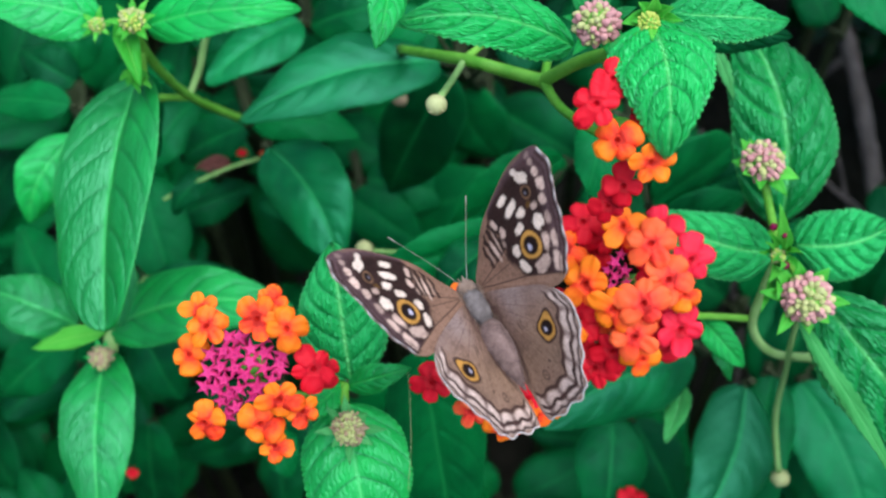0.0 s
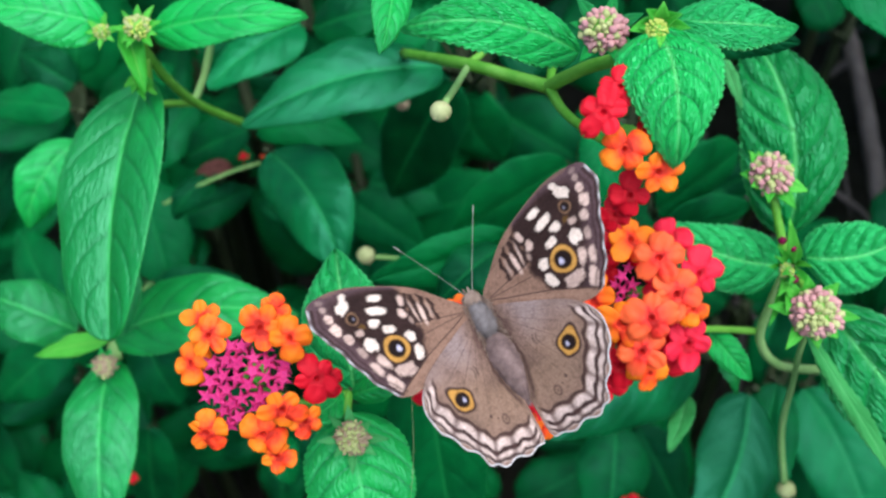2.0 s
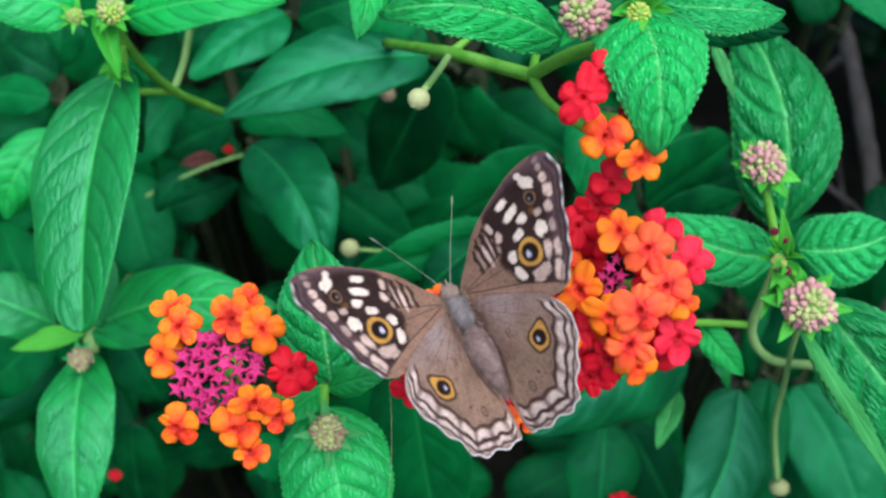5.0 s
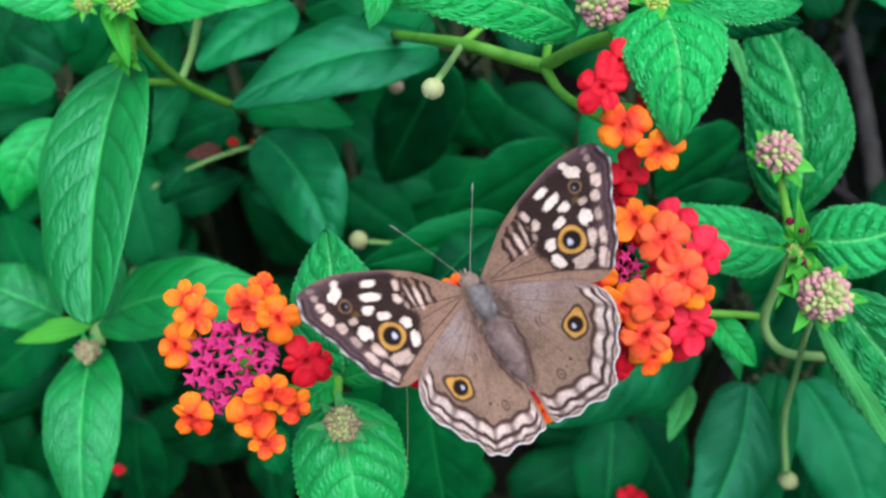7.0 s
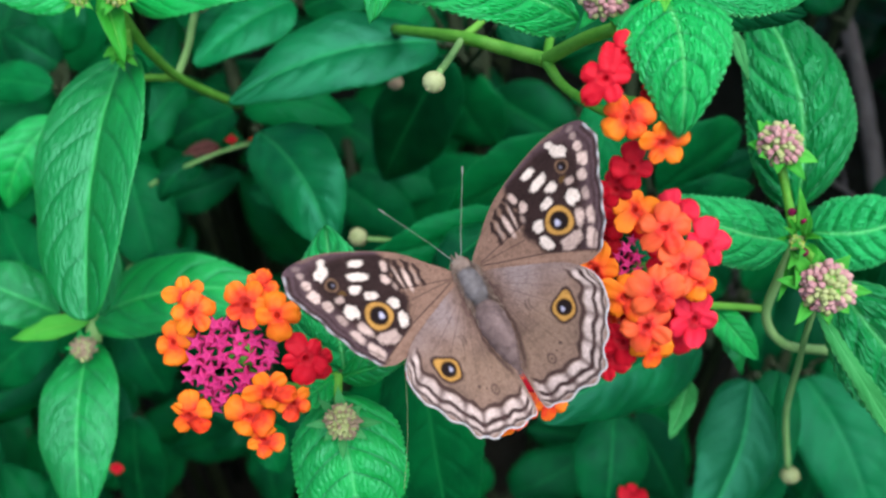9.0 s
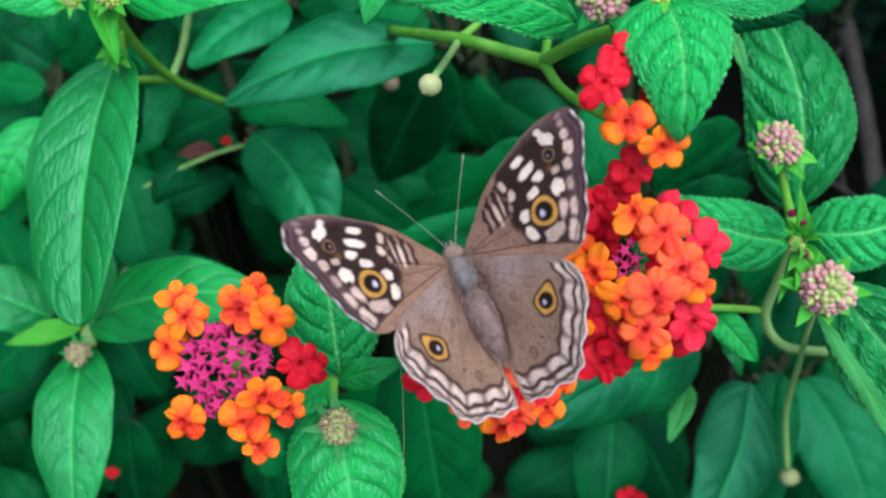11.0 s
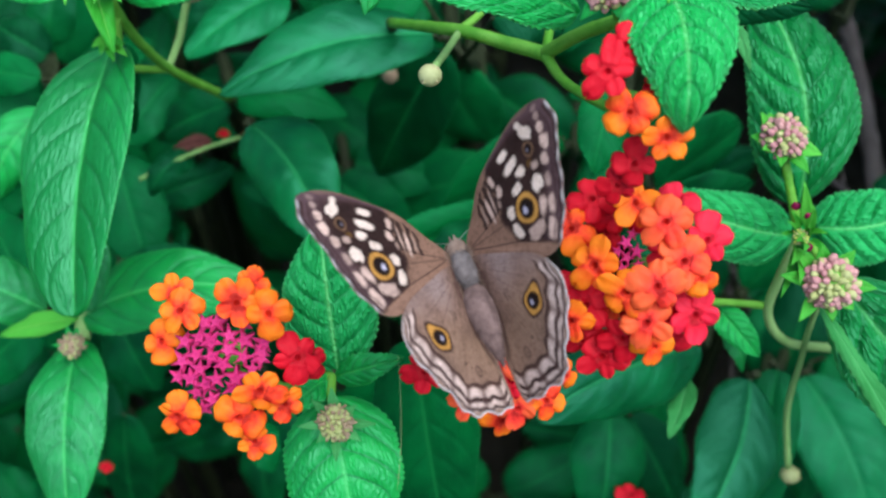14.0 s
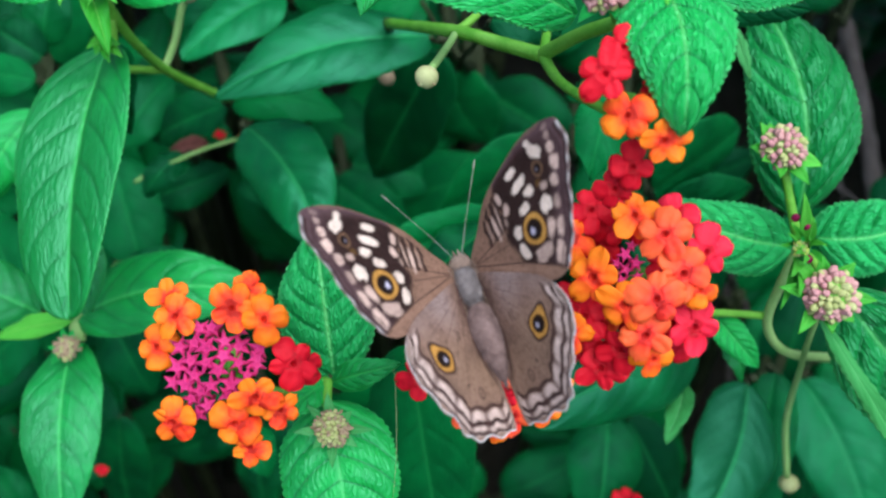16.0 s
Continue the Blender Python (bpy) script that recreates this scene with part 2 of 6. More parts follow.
def mesh_of(name, verts, faces, material, uvs=None, smooth=True):
    me = bpy.data.meshes.new(name)
    me.from_pydata(verts, [], faces)
    if uvs is not None:
        layer = me.uv_layers.new(name="UVMap")
        idx = np.empty(len(me.loops), dtype=np.int32)
        me.loops.foreach_get("vertex_index", idx)
        layer.data.foreach_set("uv", np.asarray(uvs, dtype=np.float32)[idx].ravel())
    if smooth:
        me.polygons.foreach_set("use_smooth", [True] * len(me.polygons))
    me.materials.append(material)
    me.update()
    return me


def part(name, me, parent, label=""):
    ob = new(name, me)
    ob.parent = parent
    return tagged(ob, label)


def root_of(ob):
    while ob.parent:
        ob = ob.parent
    return ob


def in_parent(points, parent):
    """Shrub millimetres to the metres of the parent's thing."""
    return [((Vector(p) - BASE[root_of(parent)]) * MM)[:] for p in points]


def grid_faces(n, m, first=0, flip=False):
    out = []
    for i in range(n - 1):
        for j in range(m - 1):
            a = first + i * m + j
            q = (a, a + 1, a + m + 1, a + m)
            out.append(q[::-1] if flip else q)
    return out


def rim_faces(n, m, off):
    ring = [j for j in range(m)] + [i * m + m - 1 for i in range(1, n)] + [(n - 1) * m + j for j in range(m - 2, -1, -1)] + [i * m for i in range(n - 2, 0, -1)]
    return [(a, a + off, b + off, b) for a, b in zip(ring, ring[1:] + ring[:1])]


def leaf(parent, base, tip, width, roll=0, bow=2.0, droop=0.0, fold=14, bend=0.0, material=None, wrinkle=0.22, teeth=22, wide=0.4, arch=0.3, ribs=6.5, name="leaf", label="", seed=0, full=0.7, mesh=None, twist=None, ruffle=None, sharp=1.0):
    """An ovate blade from base to tip, millimetres: arched by bow, folded along the midrib, quilted between sunk side veins, its edge cut in round teeth."""
    rng = random.Random(hash((round(base[0]), round(tip[1]), seed)))
    n, m = mesh or ((161, 97) if wrinkle > 0.3 else (121, 49))
    b, t = Vector(base), Vector(tip)
    along = (t - b)
    length = along.length
    along.normalize()
    face = Vector((0, 0, 1))
    face = (face - along * face.dot(along)).normalized()
    face = Matrix.Rotation(radians(roll), 3, along) @ face
    side = along.cross(face)
    power = math.log(0.5) / math.log(wide)
    tilt = radians(fold)
    shift = rng.uniform(0, 6)
    wave = rng.uniform(0.3, 0.8) if ruffle is None else ruffle
    turn = radians(rng.uniform(-9, 9) if twist is None else twist)
    s = np.linspace(0, 1, n)[:, None]
    x = np.linspace(-1, 1, m)[None, :]
    q = np.abs(x)
    hand = np.sign(x)
    half = np.maximum(0.012, np.sin(math.pi * s ** power).clip(0, 1) ** full * (1 - 0.1 * s)) * width / 2
    half = half * (1 + 0.025 * np.sin(9 * s + shift) + 0.02 * np.sin(17 * s + 2 * shift))
    point = np.clip((s - 0.8) / 0.2, 0, 1)
    half = half * (1 - 1.75 * sharp * point ** 2 * (1 - s))
    phase = s * ribs - 1.0 * q - 0.9 * q ** 3
    deep = wrinkle > 0.3
    off = np.abs(phase % 1 - 0.5) * 2
    quilt = 1 - off ** (3 if deep else 5)
    band = np.floor(phase)
    rung = q * 11 + 0.6 * np.sin(band * 12.9 + hand * 2 + shift) + 0.25 * np.sin(phase * 9 + shift)
    chance = np.sin(band * 12.9898 + np.floor(rung) * 78.233 + hand * 37.7 + shift) * 43758.5
    chance = chance - np.floor(chance)
    ladder = (1 - np.abs(2 * (rung % 1) - 1) ** 2.5) * (0.3 + chance) * np.sqrt(quilt.clip(0, 1))
    rim = np.minimum(1, q * 5) * (1 - q ** 6)
    rough = 0.7 * np.sin(x * width * 0.21 + shift + 2.1 * np.sin(s * length * 0.13 + shift)) * np.sin(s * length * 0.24 + 1.7 * shift + x)
    lift = wrinkle * ((1.5 * quilt + (0.55 if deep else 0.3) * ladder) * rim + 0.6 * rough)
    lift = lift + half * (q * math.sin(tilt) - arch * q * q)
    lift = lift + wave * q * q * (np.sin(s * 7 + shift + np.where(x > 0, 0, 2)) + 0.35 * np.sin(s * 19 + 3 * shift + hand))
    nick = np.abs(np.sin(math.pi * (s * teeth + 0.25 * np.sin(s * 23 + hand * 3 + shift)))) - 0.55
    reach = half * x * math.cos(tilt) + hand * nick * (0.36 if deep else 0.26) * q ** 14 * np.minimum(1, 7 * s * (1 - s)) * (teeth > 1)
    angle = turn * (s - 0.3)
    across, up = reach * np.cos(angle) - lift * np.sin(angle), reach * np.sin(angle) + lift * np.cos(angle)
    across = across + bend * 4 * s * (1 - s)
    up = up + bow * 4 * s * (1 - s) - droop * s * s
    run = np.broadcast_to(s * length, across.shape)
    top = np.array(b) + run[..., None] * np.array(along) + across[..., None] * np.array(side) + up[..., None] * np.array(face)
    top = top.reshape(-1, 3)
    uvs = np.stack([np.broadcast_to(0.5 + x / 2, across.shape), np.broadcast_to(s * ribs / 10, across.shape)], -1).reshape(-1, 2)
    low = top - np.array(face) * 0.22
    faces = grid_faces(n, m, 0, True) + grid_faces(n, m, n * m) + [f[::-1] for f in rim_faces(n, m, n * m)]
    verts = (np.concatenate([top, low]) - np.array(BASE[root_of(parent)])) * MM
    me = mesh_of(name, verts.tolist(), faces, material or LEAF_FRESH, np.concatenate([uvs, uvs]))
    return part(name, me, parent, label)


def smooth_path(points, radii, steps=8):
    """Catmull-Rom through the points, with radii."""
    pts = [Vector(p) for p in points]
    pts = [pts[0] * 2 - pts[1]] + pts + [pts[-1] * 2 - pts[-2]]
    rad = list(radii) if isinstance(radii, (list, tuple)) else [radii] * len(points)
    out, rr = [], []
    for k in range(1, len(pts) - 2):
        p0, p1, p2, p3 = pts[k - 1:k + 3]
        for s in range(steps):
            x = s / steps
            out.append(0.5 * ((2 * p1) + (p2 - p0) * x + (2 * p0 - 5 * p1 + 4 * p2 - p3) * x * x + (3 * p1 - p0 - 3 * p2 + p3) * x ** 3))
            rr.append(rad[k - 1] * (1 - x) + rad[k] * x)
    out.append(pts[-2])
    rr.append(rad[-1])
    return out, rr


def tube(points, radii, sides=9, steps=8, knobs=0.0):
    path, rr = smooth_path(points, radii, steps)
    verts, faces = [], []
    ref = Vector((0.31, 0.2, 0.93))
    for k, p in enumerate(path):
        d = (path[min(k + 1, len(path) - 1)] - path[max(k - 1, 0)]).normalized()
        a = d.cross(ref).normalized()
        c = d.cross(a)
        r = rr[k] * (1 + knobs * noise.noise(p * 0.4))
        for j in range(sides):
            th = 2 * math.pi * j / sides
            verts.append(p + a * (r * math.cos(th)) + c * (r * math.sin(th)))
    for k in range(len(path) - 1):
        for j in range(sides):
            a, b = k * sides + j, k * sides + (j + 1) % sides
            faces.append((a, b, b + sides, a + sides))
    faces.append(tuple(range(sides))[::-1])
    faces.append(tuple(range(len(verts) - sides, len(verts))))
    return verts, faces


def stem(parent, points, radii, material=None, name="stem", label="", knobs=0.06):
    verts, faces = tube(points, radii, knobs=knobs)
    return part(name, mesh_of(name, in_parent(verts, parent), faces, material or STEM), parent, label)


def to_ground(p, deep=-225):
    """Back into the shrub from a point, then down to the soil."""
    p = Vector(p)
    far = Vector((p.x * 1.06 * (145 - deep) / (145 - p.z) * 0.95, p.y * (145 - deep) / (145 - p.z), deep))
    if p.z < deep + 30:
        far = p + Vector((2, -8, -12))
    z = (FACE @ (far * MM)).z / MM
    return [p[:], (p * 0.5 + far * 0.5 + Vector((2, -3, 0)))[:], far[:], (far + DOWN * (z + 8))[:]]


def ball(radius, stretch=(1, 1, 1), rings=9, sides=14, lump=0.0, seed=0.0):
    verts, faces = [Vector((0, 0, radius * stretch[2]))], []
    for i in range(1, rings):
        th = math.pi * i / rings
        for j in range(sides):
            ph = 2 * math.pi * j / sides
            d = Vector((math.sin(th) * math.cos(ph), math.sin(th) * math.sin(ph), math.cos(th)))
            r = radius * (1 + lump * noise.noise(d * 3 + Vector((seed, 0, 0))))
            verts.append(Vector((d.x * stretch[0], d.y * stretch[1], d.z * stretch[2])) * r)
    verts.append(Vector((0, 0, -radius * stretch[2])))
    for j in range(sides):
        faces.append((0, 1 + j, 1 + (j + 1) % sides))
        last = 1 + (rings - 2) * sides
        faces.append((len(verts) - 1, last + (j + 1) % sides, last + j))
    for i in range(rings - 2):
        for j in range(sides):
            a, b = 1 + i * sides + j, 1 + i * sides + (j + 1) % sides
            faces.append((a, a + sides, b + sides, b))
    return verts, faces


def placed(verts, at, normal=(0, 0, 1), spin=0.0):
    q = Vector(normal).to_track_quat("Z", "Y").to_matrix() @ Matrix.Rotation(spin, 3, "Z")
    return [Vector(at) + q @ Vector(v) for v in verts]


# ---- florets, buds and heads ----
FLORETS = {}


def floret_mesh(variant, material):
    """A trumpet floret of radius 1: unequal rounded lobes parted by notches, each creased and rolled at its edge, round a raised throat with a tube behind."""
    key = (variant, material.name)
    if key in FLORETS:
        return FLORETS[key]
    rng = random.Random(variant * 7 + 3)
    lobes = 4 if variant in (2, 5) else 5
    verts, faces, uvs = [], [], []
    n, m = 13, 11
    for k in range(lobes):
        size = rng.uniform(0.78, 1.08)
        mid = 2 * math.pi * (k + rng.uniform(-0.09, 0.09)) / lobes
        plump = (0.385 if lobes == 5 else 0.45) * rng.uniform(0.86, 1.16)
        cup, twist, lay, roll = rng.uniform(-0.5, 0.25), rng.uniform(-0.5, 0.5), rng.uniform(0, 0.06), rng.uniform(0.5, 1.5)
        notch, wavy = rng.choice((0.0, 0.05, 0.1)), rng.uniform(0, 6)
        first = len(verts)
        layer = []
        ca, sa = math.cos(mid), math.sin(mid)
        for i in range(n):
            c = 0.07 + 0.93 * (1 - (1 - i / (n - 1)) ** 1.7)
            neck = 0.2 + (plump - 0.2) * min(1, max(0, (c - 0.07) / 0.5)) ** 0.7
            half = neck if c < 0.62 else plump * math.sqrt(max(0.0, 1 - ((c - 0.62) / 0.385) ** 3.2))
            for j in range(m):
                x = 2 * j / (m - 1) - 1
                r = c * (1 - 0.07 * x * x * c - notch * math.exp(-(x / 0.3) ** 2) * c ** 6 + 0.02 * math.sin(5 * x + wavy) * c ** 4)
                y = half * x
                z = 0.2 * math.exp(-((c - 0.2) / 0.1) ** 2) * 0.45 + 0.09 * math.sin(c * 2.6) + cup * c * c * 0.6 - roll * y * y + twist * y * c
                z += lay - 0.055 * math.exp(-(x / 0.3) ** 2) * math.sin(math.pi * c) - 0.16 * max(0.0, 0.16 - c) / 0.09 + 0.03 * math.sin(6 * c + 5 * x + wavy) * c
                z -= 0.16 * max(0.0, c - 0.82) ** 2 / 0.03 * (roll > 0.9)
                r *= size
                layer.append(Vector((r * ca - y * sa * size, r * sa + y * ca * size, z)))
                uvs.append((k + 0.25 + x / 4, c))
        verts += layer
        faces += grid_faces(n, m, first)
        back = len(verts)
        verts += [p - Vector((0, 0, 0.045)) for p in layer]
        uvs += uvs[-n * m:]
        faces += grid_faces(n, m, back, True) + [tuple(first + a for a in f) for f in rim_faces(n, m, n * m)]
    first = len(verts)
    for i, (r, z) in enumerate(((0.03, -0.14), (0.07, -0.04), (0.12, 0.09), (0.17, 0.1), (0.24, 0.02), (0.1, -0.8), (0.09, -1.9))):
        for j in range(10):
            th = 2 * math.pi * j / 10
            verts.append(Vector((r * math.cos(th), r * math.sin(th), z)))
            uvs.append((0.5, (0.0, 0.0, 0.1, 0.2, 0.26, 0.4, 0.4)[i]))
    for i in range(6):
        for j in range(10):
            a, b = first + i * 10 + j, first + i * 10 + (j + 1) % 10
            faces.append((a, a + 10, b + 10, b))
    faces.append(tuple(range(first, first + 10)))
    FLORETS[key] = mesh_of("floret", [v[:] for v in verts], faces, material, uvs)
    return FLORETS[key]


def star_mesh(variant, material):
    """An unopened floret: a five-pointed knob with pinched lobes on a short tube."""
    key = ("star", variant, material.name)
    if key in FLORETS:
        return FLORETS[key]
    verts, faces, uvs = [Vector((0, 0, 0.3))], [], [(0.5, 0.3)]
    for ring, (r_out, r_in, z) in enumerate(((0.5, 0.27, 0.36), (1.0, 0.4, 0.02), (0.8, 0.33, -0.25), (0.22, 0.22, -1.0), (0.2, 0.2, -2.2))):
        for j in range(10):
            th = 2 * math.pi * j / 10 + 0.1 * variant
            r = (r_out if j % 2 == 0 else r_in) * (1 + 0.08 * math.sin(j * 3 + variant))
            verts.append(Vector((r * math.cos(th), r * math.sin(th), z)))
            uvs.append((0.5, (0.7, 1.0, 0.5, 0.3, 0.2)[ring]))
    for j in range(10):
        faces.append((0, 1 + j, 1 + (j + 1) % 10))
    for i in range(4):
        for j in range(10):
            a, b = 1 + i * 10 + j, 1 + i * 10 + (j + 1) % 10
            faces.append((a, a + 10, b + 10, b))
    FLORETS[key] = mesh_of("unopened_floret", [v[:] for v in verts], faces, material, uvs, smooth=False)
    return FLORETS[key]


def set_on(name, me, parent, at, normal, size, spin, label=""):
    """A shared mesh as a part, placed in the shrub's axes."""
    ob = part(name, me, parent, label)
    q = Vector(normal).normalized().to_track_quat("Z", "Y").to_matrix().to_4x4() @ Matrix.Rotation(spin, 4, "Z")
    ob.matrix_basis = Matrix.Translation((Vector(at) - BASE[root_of(parent)]) * MM) @ q @ Matrix.Diagonal((size * MM,) * 3 + (1,))
    return ob


def flower_head(parent, heart, florets, stars=(), label="", flat=0.5):
    """A domed head: florets (place, colour, radius) and unopened ones face away from its heart."""
    rng = random.Random(round(heart[0] * 10))
    v, f = ball(2.4, (1, 1, 0.8), 7, 10, 0.2)
    core = part("flower_head", mesh_of("flower_head", in_parent(placed(v, heart), parent), f, STEM), parent, label)
    for k, (at, material, radius, *spin) in enumerate(florets):
        d = (Vector(at) - Vector(heart)).normalized()
        d = (d * flat + Vector((0, 0, 1 - flat)) + Vector((rng.uniform(-0.16, 0.16), rng.uniform(-0.16, 0.16), 0))).normalized()
        set_on("floret", floret_mesh(k % 7, material), core, at, d, radius * 1.04, spin[0] if spin else rng.uniform(0, 6))
    for k, (at, radius) in enumerate(stars):
        d = (Vector(at) - Vector(heart)).normalized() * 0.5 + Vector((rng.uniform(-0.25, 0.25), rng.uniform(-0.25, 0.25), 0.5))
        set_on("unopened_floret", star_mesh(k % 3, MAGENTA), core, at, d, radius * rng.uniform(0.85, 1.15), rng.uniform(0, 6))
    return core


def bract(parent, base, tip, width, material=None, bow=0.6, name="bract"):
    """A small pointed leaf with a raised midrib."""
    n, m = 9, 7
    b, t = Vector(base), Vector(tip)
    along = (t - b)
    length = along.length
    along.normalize()
    face = Vector((0, 0.1, 1))
    face = (face - along * face.dot(along)).normalized()
    side = along.cross(face)
    top, uvs = [], []
    for i in range(n):
        s = i / (n - 1)
        half = max(0.03, (math.sin(math.pi * s ** 0.7) ** 0.9)) * width / 2
        for j in range(m):
            x = 2 * j / (m - 1) - 1
            top.append(b + along * length * s + side * half * x + face * (bow * 4 * s * (1 - s) + abs(x) * half * 0.35))
            uvs.append((0.5 + x / 2, s))
    low = [p - face * 0.18 for p in top]
    faces = grid_faces(n, m, 0, True) + grid_faces(n, m, n * m) + [f[::-1] for f in rim_faces(n, m, n * m)]
    return part(name, mesh_of(name, in_parent(top + low, parent), faces, material or LEAF_YOUNG, uvs + uvs), parent)


PEGS = {}


def peg_mesh(material):
    if material.name not in PEGS:
        v, f = ball(1.0, (0.6, 0.6, 1.5) if material is BUD_BROWN else (0.9, 0.9, 1.3), 7, 9, 0.3)
        PEGS[material.name] = mesh_of("flower_bud", [p[:] for p in v], f, material)
    return PEGS[material.name]


def bud_head(parent, at, radius, normal, tones, bracts=8, pegs=84, label="", skirt=1.65, ruff=None):
    """A head of closed buds packed over a dome, with a ruff of bracts below."""
    rng = random.Random(round(at[0] * 7 + at[1]))
    n = Vector(normal).normalized()
    v, f = ball(radius * 0.82, (1, 1, 0.85), 8, 12, 0.08)
    core = part("bud_head", mesh_of("bud_head", in_parent(placed(v, at, n), parent), f, BUD_BROWN if tones[1] is BUD_BROWN else STEM), parent, label)
    q = n.to_track_quat("Z", "Y").to_matrix()
    for k in range(pegs):
        z = 1 - 1.25 * (k + 0.5) / pegs
        th = k * 2.39996
        d = q @ Vector((math.sqrt(max(0, 1 - z * z)) * math.cos(th) + rng.uniform(-0.09, 0.09), math.sqrt(max(0, 1 - z * z)) * math.sin(th) + rng.uniform(-0.09, 0.09), z * 0.85))
        mat = tones[0] if rng.random() < 0.35 + 0.4 * max(0, z - 0.4) else tones[1]
        set_on("flower_bud", peg_mesh(mat), core, Vector(at) + d * radius * rng.uniform(0.78, 0.92), d + Vector((rng.uniform(-0.3, 0.3), rng.uniform(-0.3, 0.3), 0)), radius * rng.uniform(0.13, 0.2), rng.uniform(0, 6))
    for k in range(bracts):
        th = 2 * math.pi * (k + rng.uniform(-0.25, 0.25)) / bracts
        out = q @ Vector((math.cos(th), math.sin(th), 0))
        if rng.random() < 0.06:
            continue
        bract(core, Vector(at) + out * radius * 0.55 - n * radius * 0.5, Vector(at) + out * radius * skirt * rng.uniform(0.75, 1.2) + n * radius * rng.uniform(-0.3, 0.3), radius * rng.uniform(0.5, 0.75), ruff or LEAF_FRESH)
    return core


def round_bud(parent, at, radius, material=None, label="round pale green bud"):
    v, f = ball(radius, (1, 0.95, 1), 10, 16, 0.06, at[0])
    core = part("round_bud", mesh_of("round_bud", in_parent(placed(v, at), parent), f, material or BERRY), parent, label)
    rng = random.Random(round(at[0] * 3))
    for k in range(9):
        d = Vector((rng.uniform(-1, 1), rng.uniform(-1, 1), rng.uniform(0.2, 1))).normalized()
        set_on("nub", peg_mesh(BUD_BROWN if k % 3 else BERRY), core, Vector(at) + d * radius * 0.92, d, radius * 0.12, 0)
    return core


# ---- ground ----
def ground():
    me = bpy.data.meshes.new("ground")
    ticks = [-300, -60, -12, -3] + [i * 0.05 for i in range(-20, 21)] + [3, 12, 60, 300]
    verts = [(x, y, 0.012 * noise.noise(Vector((x * 9, y * 9, 0))) if abs(x) < 2 and abs(y) < 2 else 0.0) for x in ticks for y in ticks]
    me.from_pydata(verts, [], [f[::-1] for f in grid_faces(len(ticks), len(ticks))])
    me.polygons.foreach_set("use_smooth", [True] * len(me.polygons))
    me.materials.append(SOIL)
    return tagged(new("ground", me), "dark bare soil under the shrub", "ground", "", "structure")


ground()


